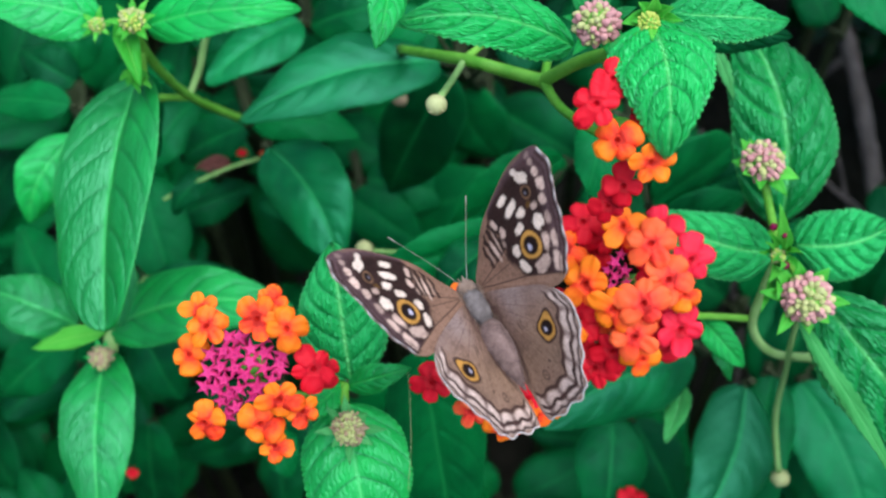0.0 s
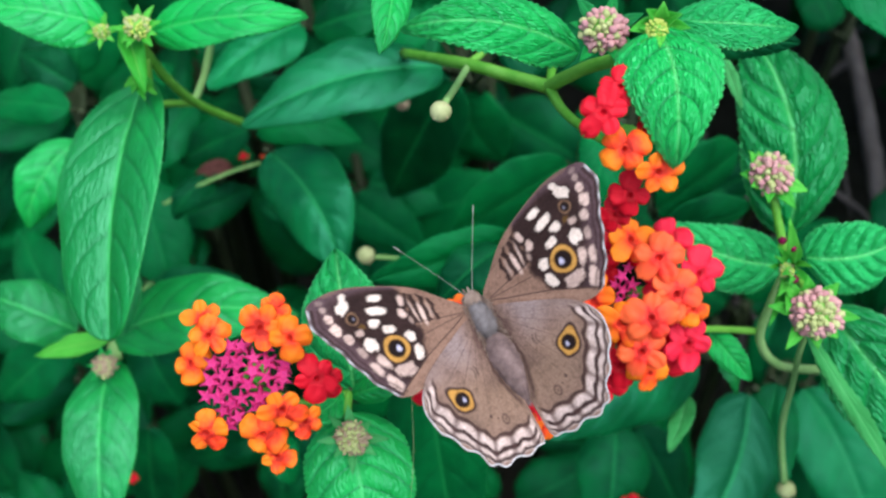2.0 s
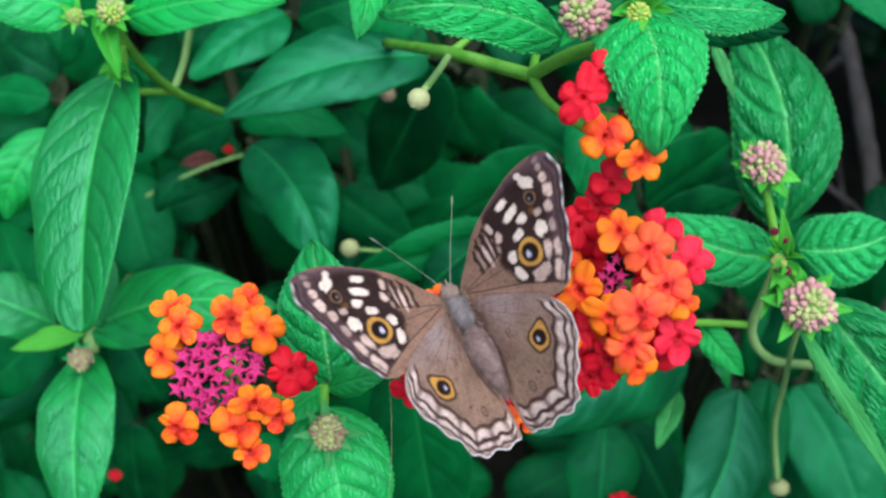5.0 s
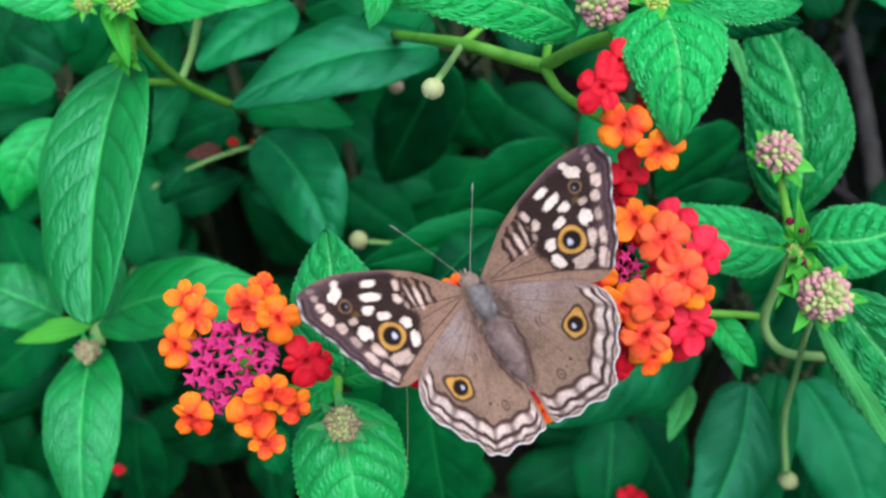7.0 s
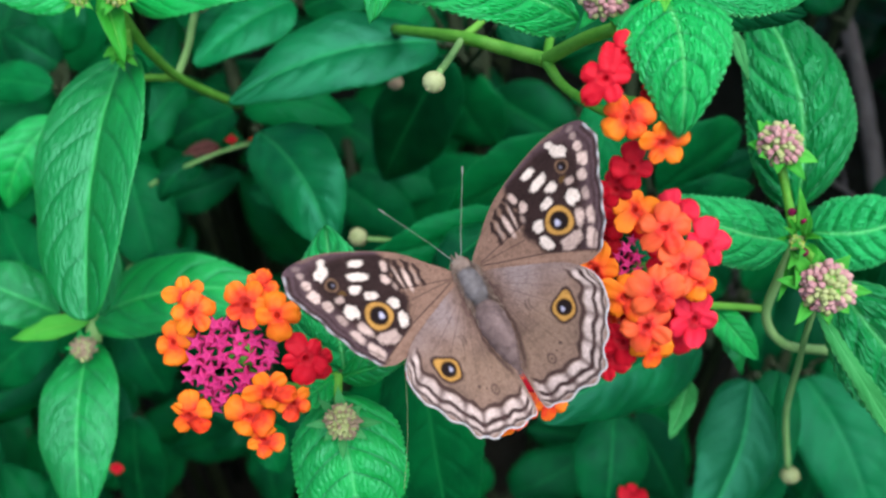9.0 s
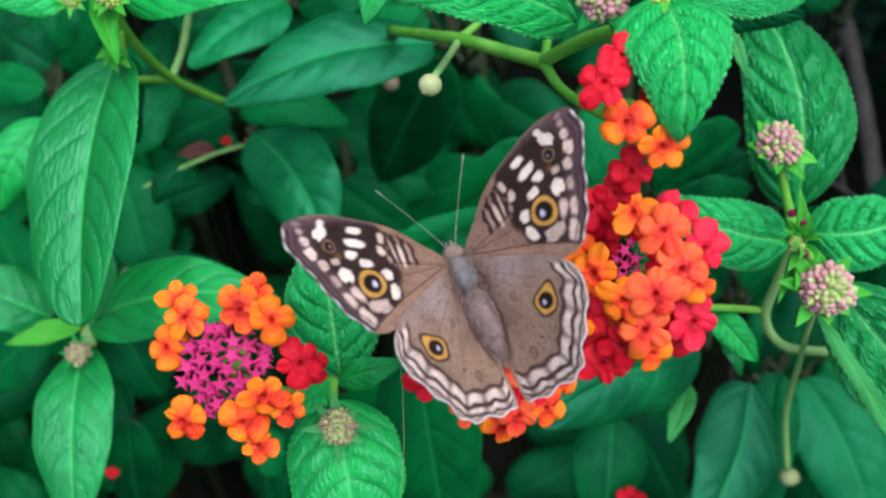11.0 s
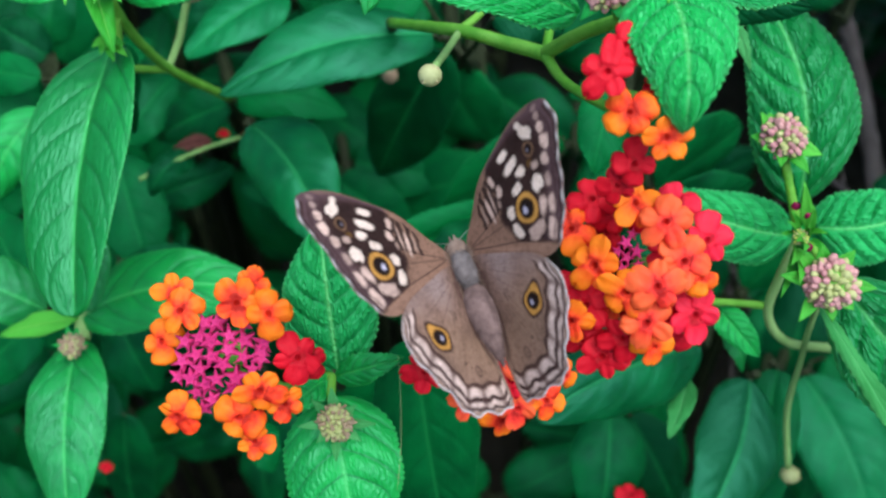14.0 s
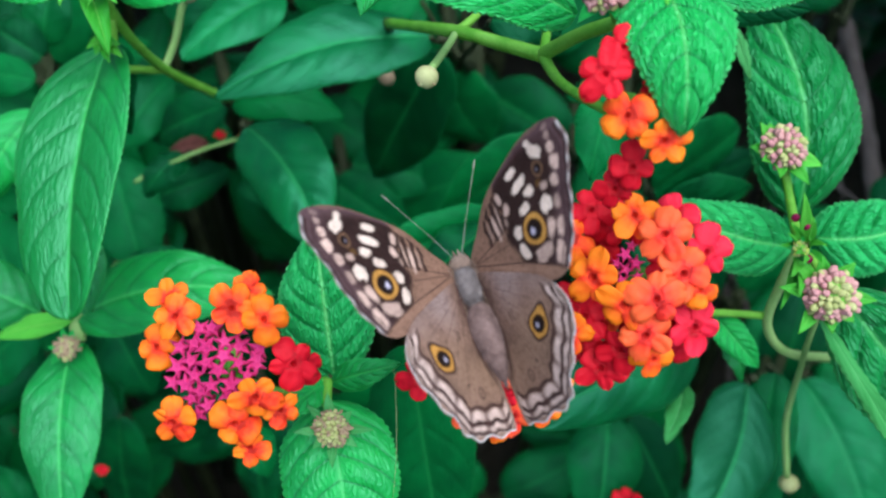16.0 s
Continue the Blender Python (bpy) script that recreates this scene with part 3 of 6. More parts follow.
# ---- the shrub, shoot by shoot ----
def top_shoot():
    """The bright shoot whose stem forks above the flowers."""
    s = thing("lantana_shoot", (17.0, 31.0, -15.0), "lantana shoot with wrinkled bright leaves and red florets", "plant", "lantana shoots")
    stem(s, [(-9.8, 44.2, -51.0), (3.1, 36.1, -22.0), (10.3, 33.3, -18.0), (17.0, 30.8, -15.0)], [1.0, 1.15, 1.2, 1.3])
    stem(s, [(17.0, 30.8, -15.0), (21.9, 32.0, -5.0), (25.8, 32.0, 3.0), (29.2, 32.4, 11.0)], [1.2, 1.1, 1.1, 1.0])
    stem(s, [(17.0, 30.8, -15.0), (18.9, 25.7, -9.0), (20.8, 21.2, 3.0), (23.2, 18.0, 11.0)], [1.0, 0.8, 0.75, 0.7])
    stem(s, [(17.3, 31.3, -15.0), (18.1, 34.7, -19.0), (19.3, 38.5, -25.0)], [0.8, 0.8, 0.7])
    stem(s, [(3.1, 35.9, -22.0), (6.8, 40.0, -27.0), (9.1, 44.6, -33.0)], [0.8, 0.7, 0.6])
    stem(s, [(3.1, 35.4, -21.0), (1.0, 30.1, -10.0), (-0.8, 26.0, -1.0)], [0.65, 0.6, 0.6], STEM_OLD)
    stem(s, to_ground((-9.8, 44.2, -51.0)), [1.1, 1.5, 2.0, 2.2], WOODY)
    round_bud(s, (-1.5, 24.0, 3.0), 1.75)
    leaf(s, (20.3, 33.8, -1.0), (-7.3, 36.0, 7.0), 11.2, roll=8, bow=2.5, fold=10, bend=2.0, teeth=26, material=LEAF_RUGOSE, wrinkle=0.35)
    leaf(s, (29.0, 33.0, 17.0), (29.9, 13.7, 24.0), 14.9, roll=4, bow=3.0, droop=1, fold=8, bend=-1.0, teeth=20, material=LEAF_RUGOSE, wrinkle=0.4, wide=0.33, ribs=5.5)
    leaf(s, (33.0, 36.1, 10.0), (52.8, 35.9, 5.0), 9.8, roll=-25, bow=2.0, fold=20, bend=1.5, wrinkle=0.35, material=LEAF_TENDER)
    leaf(s, (37.1, 38.5, -5.0), (59.8, 37.7, -13.0), 8.5, roll=20, bow=1.0, fold=6, material=LEAF_MATURE_SHADED)
    leaf(s, (-9.8, 49.4, -13.0), (-11.2, 34.2, -3.0), 7.6, roll=-20, bow=2.0, fold=16, wrinkle=0.3)
    bud_head(s, (22.2, 34.0, 13.0), 3.3, (-0.1, 0.1, 1), (BUD_GREEN, BUD_PINK), bracts=7, label="pinkish closed flower buds in green bracts")
    stem(s, [(25.8, 32.0, 3.0), (24.3, 33.3, 7.0), (22.6, 34.0, 11.0)], 0.8)
    bud_head(s, (28.6, 32.9, 18.0), 1.6, (0, 0.1, 1), (BUD_YELLOW, BUD_YELLOW), bracts=6, skirt=1.3, ruff=LEAF_YOUNG, pegs=50, label="yellow-green closed flower buds")
    for tip, wide in (((30.9, 31.3, 19.0), 2.4), ((27.1, 35.6, 19.0), 3.0), ((31.9, 34.9, 19.0), 3.0), ((33.4, 33.2, 18.0), 2.6), ((24.9, 32.9, 18.0), 2.8), ((29.5, 36.6, 19.0), 3.0), ((26.4, 31.0, 19.0), 2.2), ((28.5, 29.9, 21.0), 2.2)):
        bract(s, (29.5, 34.2, 14.0), tip, wide)
    flower_head(s, (27.1, 19.2, 5.0), [
        ((20.3, 20.7, 24.0), RED, 3.75, 0.2), ((23.1, 24.6, 21.0), RED, 3.2), ((23.4, 16.0, 22.0), ORANGE, 3.5), ((28.2, 13.1, 21.0), ORANGE, 3.4),
        ((27.7, 20.0, 17.0), RED, 1.7), ((25.3, 10.2, 16.0), RED, 3.5), ((23.6, 7.5, 13.0), RED, 3.0)], label="loose head of red and orange florets", flat=0.28)
    return s


def right_shoot():
    """The shoot with two pink bud heads and the large orange flower head."""
    s = thing("lantana_shoot", (63.5, -0.4, -27.0), "lantana shoot with pink bud heads and an orange flower head", "plant", "lantana shoots")
    stem(s, [(62.8, 0.1, -25.0), (61.6, -7.2, -31.0), (61.5, -14.5, -37.0), (67.2, -20.2, -43.0), (78.8, -22.3, -51.0), (97.1, -24.3, -60.0)], [0.8, 0.85, 0.85, 0.9, 1.0, 1.1], STEM_OLD)
    stem(s, to_ground((97.1, -24.3, -60.0)), [1.6, 2.0, 2.4, 2.2], WOODY)
    stem(s, [(62.3, 2.1, -25.0), (60.4, 8.1, -23.0), (59.0, 14.0, -22.0)], [0.85, 0.8, 0.75])
    stem(s, [(64.3, -0.9, -25.0), (64.8, -4.3, -21.0), (65.1, -7.2, -18.0)], [0.8, 0.8, 0.75])
    stem(s, [(61.3, -12.9, -37.0), (53.0, -12.0, -31.0), (46.1, -11.3, -25.0), (39.1, -9.8, -21.0)], [0.75, 0.7, 0.7, 0.7])
    stem(s, [(66.1, -9.9, -23.0), (68.5, -17.0, -35.0), (71.5, -24.4, -47.0), (74.0, -36.6, -61.0), (77.9, -51.0, -71.0)], [0.5, 0.55, 0.6, 0.66, 0.7], STEM_OLD)
    round_bud(s, (78.7, -52.8, -72.0), 2.2)
    bud_head(s, (58.1, 16.6, -20.0), 3.8, (0.0, 0.35, 1), (BUD_GREEN, BUD_PINK), bracts=9, ruff=LEAF_YOUNG, label="pinkish closed flower buds in green bracts")
    bud_head(s, (63.6, -7.8, -14.0), 4.3, (0.1, 0.0, 1), (BUD_GREEN, BUD_PINK), bracts=8, pegs=96, ruff=LEAF_YOUNG, label="pinkish closed flower buds in green bracts")
    leaf(s, (64.0, 0.1, -32.0), (38.5, 7.5, -27.0), 13.5, roll=6, bow=3.0, fold=12, bend=-2.0, teeth=22, material=LEAF_TENDER, wrinkle=0.55)
    leaf(s, (68.2, 1.7, -32.0), (86.3, 5.5, -31.0), 14.9, roll=-4, bow=2.5, fold=10, bend=2.0, teeth=18, material=LEAF_TENDER, wrinkle=0.6)
    leaf(s, (67.2, 6.1, -37.0), (60.2, 47.1, -41.0), 21.6, roll=-10, bow=5.0, fold=8, bend=3.9, teeth=30, material=LEAF_RUGOSE, wrinkle=0.7, wide=0.42)
    leaf(s, (63.8, -10.9, -20.0), (82.5, -43.0, -19.0), 3.3, roll=-10, bow=1.0, fold=16, teeth=20, wrinkle=0.08, material=LEAF_UNDER, full=0.5, label="pale rolled leaf edge")
    leaf(s, (53.6, 41.0, -35.0), (57.3, 30.0, -34.0), 2.6, roll=10, fold=14, teeth=8, wrinkle=0.1, material=LEAF_UNDER)
    leaf(s, (72.3, -8.3, -31.0), (98.3, -42.9, -27.0), 20.5, roll=14, bow=3.0, fold=12, bend=0.0, teeth=26, material=LEAF_RUGOSE, wrinkle=0.65)
    leaf(s, (50.6, -12.6, -33.0), (58.0, -21.7, -31.0), 6.5, roll=10, bow=1.5, fold=20, teeth=14)
    leaf(s, (54.9, -16.5, -41.0), (59.2, -26.4, -45.0), 4.5, roll=-20, bow=1.5, fold=10, teeth=12)
    for tip, wide in (((57.9, 8.4, -10.0), 2.6), ((58.6, 4.5, -8.0), 2.2), ((56.2, 3.8, -11.0), 1.8), ((54.6, 0.3, -11.0), 2.0), ((60.7, -2.7, -10.0), 2.4), ((61.8, 0.3, -11.0), 2.0), ((55.9, -4.7, -10.0), 2.6), ((56.0, -10.2, -15.0), 2.0),
                      ((58.0, -7.8, -12.0), 2.4), ((57.5, 1.4, -7.0), 1.6), ((55.5, -1.0, -7.0), 1.6), ((57.1, -2.6, -8.0), 1.8), ((55.0, 2.1, -9.0), 1.5)):
        bract(s, (61.6, -0.4, -21.0), tip, wide, LEAF_YOUNG)
    bud_head(s, (58.3, -0.4, -13.0), 1.4, (0, 0.2, 1), (BUD_YELLOW, BUD_GREEN), bracts=6, pegs=26, label="tiny green closed flower buds")
    for at in ((58.4, 4.7, -15.0), (60.1, -2.0, -14.0), (60.5, 3.4, -16.0)):
        v, f = ball(0.7, (1, 1, 1.3), 7, 10, 0.2)
        part("small_bud", mesh_of("small_bud", in_parent(placed(v, at), s), f, MAGENTA), s, "tiny magenta flower bud")
    stars = [((30.0, -1.3, -12.0), 1.3), ((31.8, -2.7, -12.0), 1.4), ((30.4, -3.7, -13.0), 1.4), ((28.9, -2.7, -13.0), 1.3), ((32.3, -4.8, -13.0), 1.3), ((29.7, -5.5, -13.0), 1.3), ((28.0, -4.6, -13.0), 1.2), ((31.3, 0.1, -13.0), 1.2)]
    flower_head(s, (36.5, -6.1, -30.0), [
        ((31.4, 4.9, -11.0), ORANGE, 4.5), ((35.7, 1.9, -9.0), CORAL, 4.8), ((39.3, 5.5, -17.0), ROSE, 4.0), ((43.8, -0.9, -15.0), ROSE, 4.7),
        ((38.8, -4.2, -10.0), CORAL, 4.8), ((41.8, -6.9, -11.0), ORANGE, 3.6), ((34.2, -8.1, -8.0), CORAL, 4.9), ((29.7, -9.1, -10.0), ORANGE, 4.7),
        ((33.2, -14.0, -11.0), CORAL, 4.8), ((35.1, -18.1, -14.0), ORANGE, 3.8), ((42.3, -13.1, -16.0), ROSE, 4.7), ((30.3, -16.9, -16.0), RED, 4.7),
        ((25.3, 5.8, -16.0), RED, 4.7), ((21.7, 0.9, -15.0), ORANGE, 4.5), ((24.9, -4.9, -11.0), ORANGE, 4.7), ((21.7, -14.0, -15.0), ORANGE, 4.0),
        ((19.7, -9.8, -20.0), RED, 4.7), ((27.7, -20.3, -20.0), RED, 4.7), ((24.5, -11.5, -17.0), RED, 4.7), ((39.6, -17.7, -21.0), RED, 4.3), ((29.0, 4.0, -17.0), RED, 4.0), ((27.3, 0.1, -21.0), RED, 4.4), ((38.9, -2.4, -20.0), ROSE, 4.4), ((34.0, -12.7, -20.0), RED, 4.4), ((38.9, -10.7, -20.0), RED, 4.4), ((28.4, -11.6, -19.0), CORAL, 4.2), ((36.1, 4.0, -21.0), RED, 4.4), ((24.3, -17.7, -21.0), RED, 4.2), ((42.6, -9.8, -21.0), ROSE, 4.2)],
        stars, "domed head of orange and red florets round magenta ones", 0.4)
    return s


def left_shoot():
    """The shoot with the flower head that is magenta in the middle."""
    s = thing("lantana_shoot", (-17.1, -23.1, -11.0), "lantana shoot with a magenta and orange flower head", "plant", "lantana shoots")
    stem(s, [(-17.3, -21.5, -13.0), (-17.1, -24.3, -10.0), (-16.2, -27.2, -8.0)], [0.8, 0.75, 0.7])
    stem(s, [(-17.3, -21.5, -13.0), (-23.9, -23.4, -13.0), (-30.1, -21.2, -11.0), (-32.0, -19.1, -5.0)], [0.8, 0.75, 0.7, 0.7])
    stem(s, to_ground((-17.2, -21.5, -14.0)), [0.9, 1.5, 2.0, 2.2], WOODY)
    bud_head(s, (-16.0, -28.0, -7.0), 2.7, (0, 0.1, 1), (BUD_GREEN, BUD_BROWN), bracts=8, pegs=120, label="spent brownish flower head in green bracts", skirt=2.0, ruff=LEAF_UNDER)
    leaf(s, (-17.3, -24.8, -13.0), (-12.4, -50.5, -11.0), 20.1, roll=-4, bow=3.0, fold=8, teeth=26, wrinkle=0.33)
    leaf(s, (-16.4, -21.6, -15.0), (-19.4, 3.4, -13.0), 16.2, roll=2, bow=2.0, fold=6, teeth=26, wrinkle=0.45, wide=0.42, material=LEAF_TENDER)
    leaf(s, (-16.8, -21.7, -13.0), (-5.6, -18.0, -7.0), 5.3, roll=-10, bow=1.2, fold=14, teeth=16)
    leaf(s, (-17.6, -21.7, -13.0), (-24.3, -26.6, -7.0), 5.7, roll=14, bow=1.2, fold=14, teeth=16)
    stars = []
    rng = random.Random(5)
    for k in range(30):
        r, th = 6.9 * math.sqrt((k + 0.4) / 30), k * 2.39996
        c = Vector((-31.6, -17.6, 4.5))
        stars.append(((c + Vector((r * math.cos(th) * 0.98 + rng.uniform(-0.3, 0.3), r * math.sin(th) + rng.uniform(-0.3, 0.3), -0.05 * r * r + rng.uniform(-0.5, 0.5))))[:], 1.75))
    stars.append(((-25.7, -16.0, 3.0), 1.5))
    flower_head(s, (-33.5, -18.5, -15.0), [
        ((-38.3, -7.4, 2.0), ORANGE, 3.5), ((-36.8, -9.9, 4.5), ORANGE, 3.6), ((-40.4, -14.5, 1.0), ORANGE, 3.4), ((-29.0, -8.8, 4.0), ORANGE, 3.8), ((-27.4, -6.2, 2.0), ORANGE, 3.0),
        ((-24.1, -10.2, 6.0), ORANGE, 3.9), ((-20.4, -16.7, 3.0), RED, 4.0), ((-25.0, -20.8, 7.0), ORANGE, 3.7), ((-21.9, -23.0, 5.0), ORANGE, 3.0), ((-28.4, -24.8, 5.0), ORANGE, 3.8),
        ((-26.6, -28.6, 3.0), ORANGE, 3.0), ((-37.3, -24.8, 4.0), ORANGE, 3.6), ((-18.9, -17.6, -0.5), RED, 2.9)], stars, "flower head of orange and red florets round magenta ones", 0.5)
    return s


def far_left_shoot():
    """The shoot with the long smooth leaf and small yellow-green bud heads."""
    s = thing("lantana_shoot", (-62.9, 37.2, -41.0), "lantana shoot with long smooth leaves and yellow-green buds", "plant", "lantana shoots")
    stem(s, [(-60.2, 44.6, -33.0), (-60.2, 42.1, -41.0), (-59.3, 39.2, -51.0), (-57.2, 36.7, -67.0), (-50.4, 34.8, -91.0)], [1.1, 1.1, 1.0, 1.0, 1.1])
    stem(s, to_ground((-50.4, 34.8, -91.0)), [1.5, 1.8, 2.2, 2.2], WOODY)
    stem(s, [(-58.0, 37.0, -65.0), (-55.2, 42.8, -63.0), (-52.7, 48.7, -59.0), (-51.2, 50.6, -57.0)], 0.8, STEM_OLD)
    stem(s, [(-58.0, 36.8, -65.0), (-61.2, 35.8, -59.0), (-63.5, 34.7, -53.0)], 0.8)
    stem(s, [(-61.2, 41.7, -39.0), (-61.5, 38.3, -41.0), (-61.8, 36.1, -41.0)], 1.6)
    round_bud(s, (-50.9, 51.3, -57.0), 2.2, BUD_BROWN, "round brownish bud")
    leaf(s, (-64.2, 38.0, -48.0), (-65.4, -14.0, -32.0), 27.2, roll=20, bow=4.0, fold=24, bend=0.0, arch=0.2, teeth=38, material=LEAF_FRESH, wrinkle=0.29, wide=0.5, full=0.4, sharp=0.0, twist=-6, mesh=(181, 97), ruffle=0.7)
    leaf(s, (-76.2, 9.4, -51.0), (-68.5, -14.3, -49.0), 14.5, roll=-10, bow=2.0, fold=10, teeth=22, wrinkle=0.2, wide=0.5)
    leaf(s, (-75.3, -20.7, -59.0), (-72.6, -53.0, -47.0), 17.2, roll=0, bow=4.0, fold=14, teeth=32, wrinkle=0.16, wide=0.48, full=0.42, sharp=0.3, twist=3, mesh=(161, 81), ruffle=0.6)
    leaf(s, (-74.4, -16.1, -57.0), (-94.4, -20.4, -65.0), 5.6, roll=20, bow=1.5, fold=24, teeth=0.5, wrinkle=0.08, material=LEAF_YOUNG)
    leaf(s, (-74.7, -15.7, -59.0), (-32.2, -10.4, -51.0), 17.8, roll=-16, bow=4.0, fold=14, bend=-3.0, teeth=28, wrinkle=0.3, material=LEAF_FRESH)
    leaf(s, (-66.1, 46.7, -33.0), (-87.9, 49.2, -27.0), 12.5, roll=10, bow=3.0, fold=10, teeth=20, wrinkle=0.25)
    leaf(s, (-58.2, 45.9, -35.0), (-26.5, 47.2, -27.0), 11.7, roll=-12, bow=3.0, fold=14, teeth=24, wrinkle=0.3)
    leaf(s, (-62.9, 47.2, -33.0), (-57.5, 33.0, -29.0), 5.2, roll=-20, bow=1.5, fold=26, teeth=0.5, wrinkle=0.1, material=LEAF_YOUNG)
    leaf(s, (-64.1, 40.6, -55.0), (-66.4, 23.7, -69.0), 6.3, roll=10, bow=1.5, fold=8, material=LEAF_MATURE_SHADED)
    bud_head(s, (-58.3, 45.1, -27.0), 2.5, (0, 0.2, 1), (BUD_YELLOW, BUD_GREEN), bracts=9, pegs=44, label="yellow-green closed flower buds", skirt=1.9, ruff=LEAF_YOUNG)
    bud_head(s, (-65.6, 44.8, -29.0), 1.6, (0, 0.2, 1), (BUD_YELLOW, BUD_GREEN), bracts=8, pegs=30, label="yellow-green closed flower buds", skirt=2.2, ruff=LEAF_YOUNG)
    bud_head(s, (-74.1, -21.3, -53.0), 2.6, (0, 0.2, 1), (BUD_GREEN, BUD_BROWN), bracts=6, pegs=40, label="small greenish closed flower buds", skirt=1.5)
    stem(s, [(-73.5, -20.3, -57.0), (-73.9, -16.3, -59.0), (-72.9, -12.9, -63.0), (-77.7, -5.6, -95.0)], [1.6, 1.6, 1.3, 1.2], STEM_OLD)
    stem(s, to_ground((-77.7, -5.6, -95.0)), [1.2, 1.5, 2.0, 2.2], WOODY)
    for tip in ((-57.7, 36.0, -35.0), (-62.0, 34.2, -35.0), (-59.2, 32.6, -34.0), (-57.5, 34.0, -36.0), (-63.9, 35.6, -36.0)):
        bract(s, (-62.2, 37.7, -41.0), tip, 2.4)
    return s


def middle_shoot():
    """The flower head on which the butterfly feeds, over a dark leaf."""
    s = thing("lantana_shoot", (9.0, -19.6, -13.0), "lantana shoot with a flower head under the butterfly", "plant", "lantana shoots")
    stem(s, [(8.6, -17.8, -5.0), (8.4, -21.5, -20.0), (7.3, -27.4, -40.0)], [0.9, 1.0, 1.1])
    stem(s, to_ground((7.3, -27.4, -40.0)), [1.1, 1.6, 2.0, 2.2], WOODY)
    leaf(s, (-4.4, -17.9, -33.0), (2.0, -64.0, -62.0), 21.5, roll=6, bow=3.0, fold=8, teeth=28, wrinkle=0.24, material=LEAF_MATURE_SHADED)
    flower_head(s, (9.5, -18.7, -13.0), [
        ((-1.8, -19.6, -1.0), RED, 4.0), ((4.4, -24.2, -1.5), CORAL, 3.2), ((9.6, -26.9, -2.0), ORANGE, 3.3), ((11.8, -24.6, 1.0), CORAL, 3.3),
        ((16.0, -23.6, 0.0), ORANGE, 3.3), ((18.9, -20.4, -3.0), ORANGE, 3.0), ((10.6, -20.4, 3.0), RED, 3.6), ((2.4, -5.8, -1.0), ORANGE, 2.6),
        ((5.5, -14.2, 4.0), RED, 3.6), ((12.3, -16.8, 3.0), CORAL, 3.6), ((1.4, -17.0, 1.0), RED, 3.6), ((5.2, -20.4, 2.0), CORAL, 3.6),
        ((5.6, -9.6, 3.0), ORANGE, 3.6), ((9.8, -12.2, 3.0), CORAL, 3.6), ((15.1, -19.6, 1.0), RED, 3.6)], [], "flower head of red and orange florets under the butterfly", 0.4)
    return s


def back_shoot(node, leaves, label="shaded lantana shoot with dark green leaves", blade=None, mesh=(81, 25)):
    """A shoot deeper in the shrub: leaves (base, tip, width, roll, fold, bend) on short stalks from one stem."""
    s = thing("lantana_shoot", node, label, "plant", "lantana shoots")
    stem(s, to_ground(node), [1.0, 1.6, 2.2, 2.2], WOODY)
    for k, (base, tip, width, *shape) in enumerate(leaves):
        roll, fold, bend = (shape + [0, 12, 0][len(shape):])
        leaf(s, base, tip, width, roll=roll, bow=3.0, fold=fold, bend=bend, material=blade or LEAF_MATURE_SHADED, teeth=18, wrinkle=0.26 if blade else 0.16, seed=k, mesh=mesh, full=0.62, ruffle=0.9)
        mid = (Vector(node) + Vector(base)) * 0.5 - Vector((0, 0, 4))
        stem(s, [node, mid[:], base], [0.8, 0.6, 0.6], WOODY, "stalk")
    return s


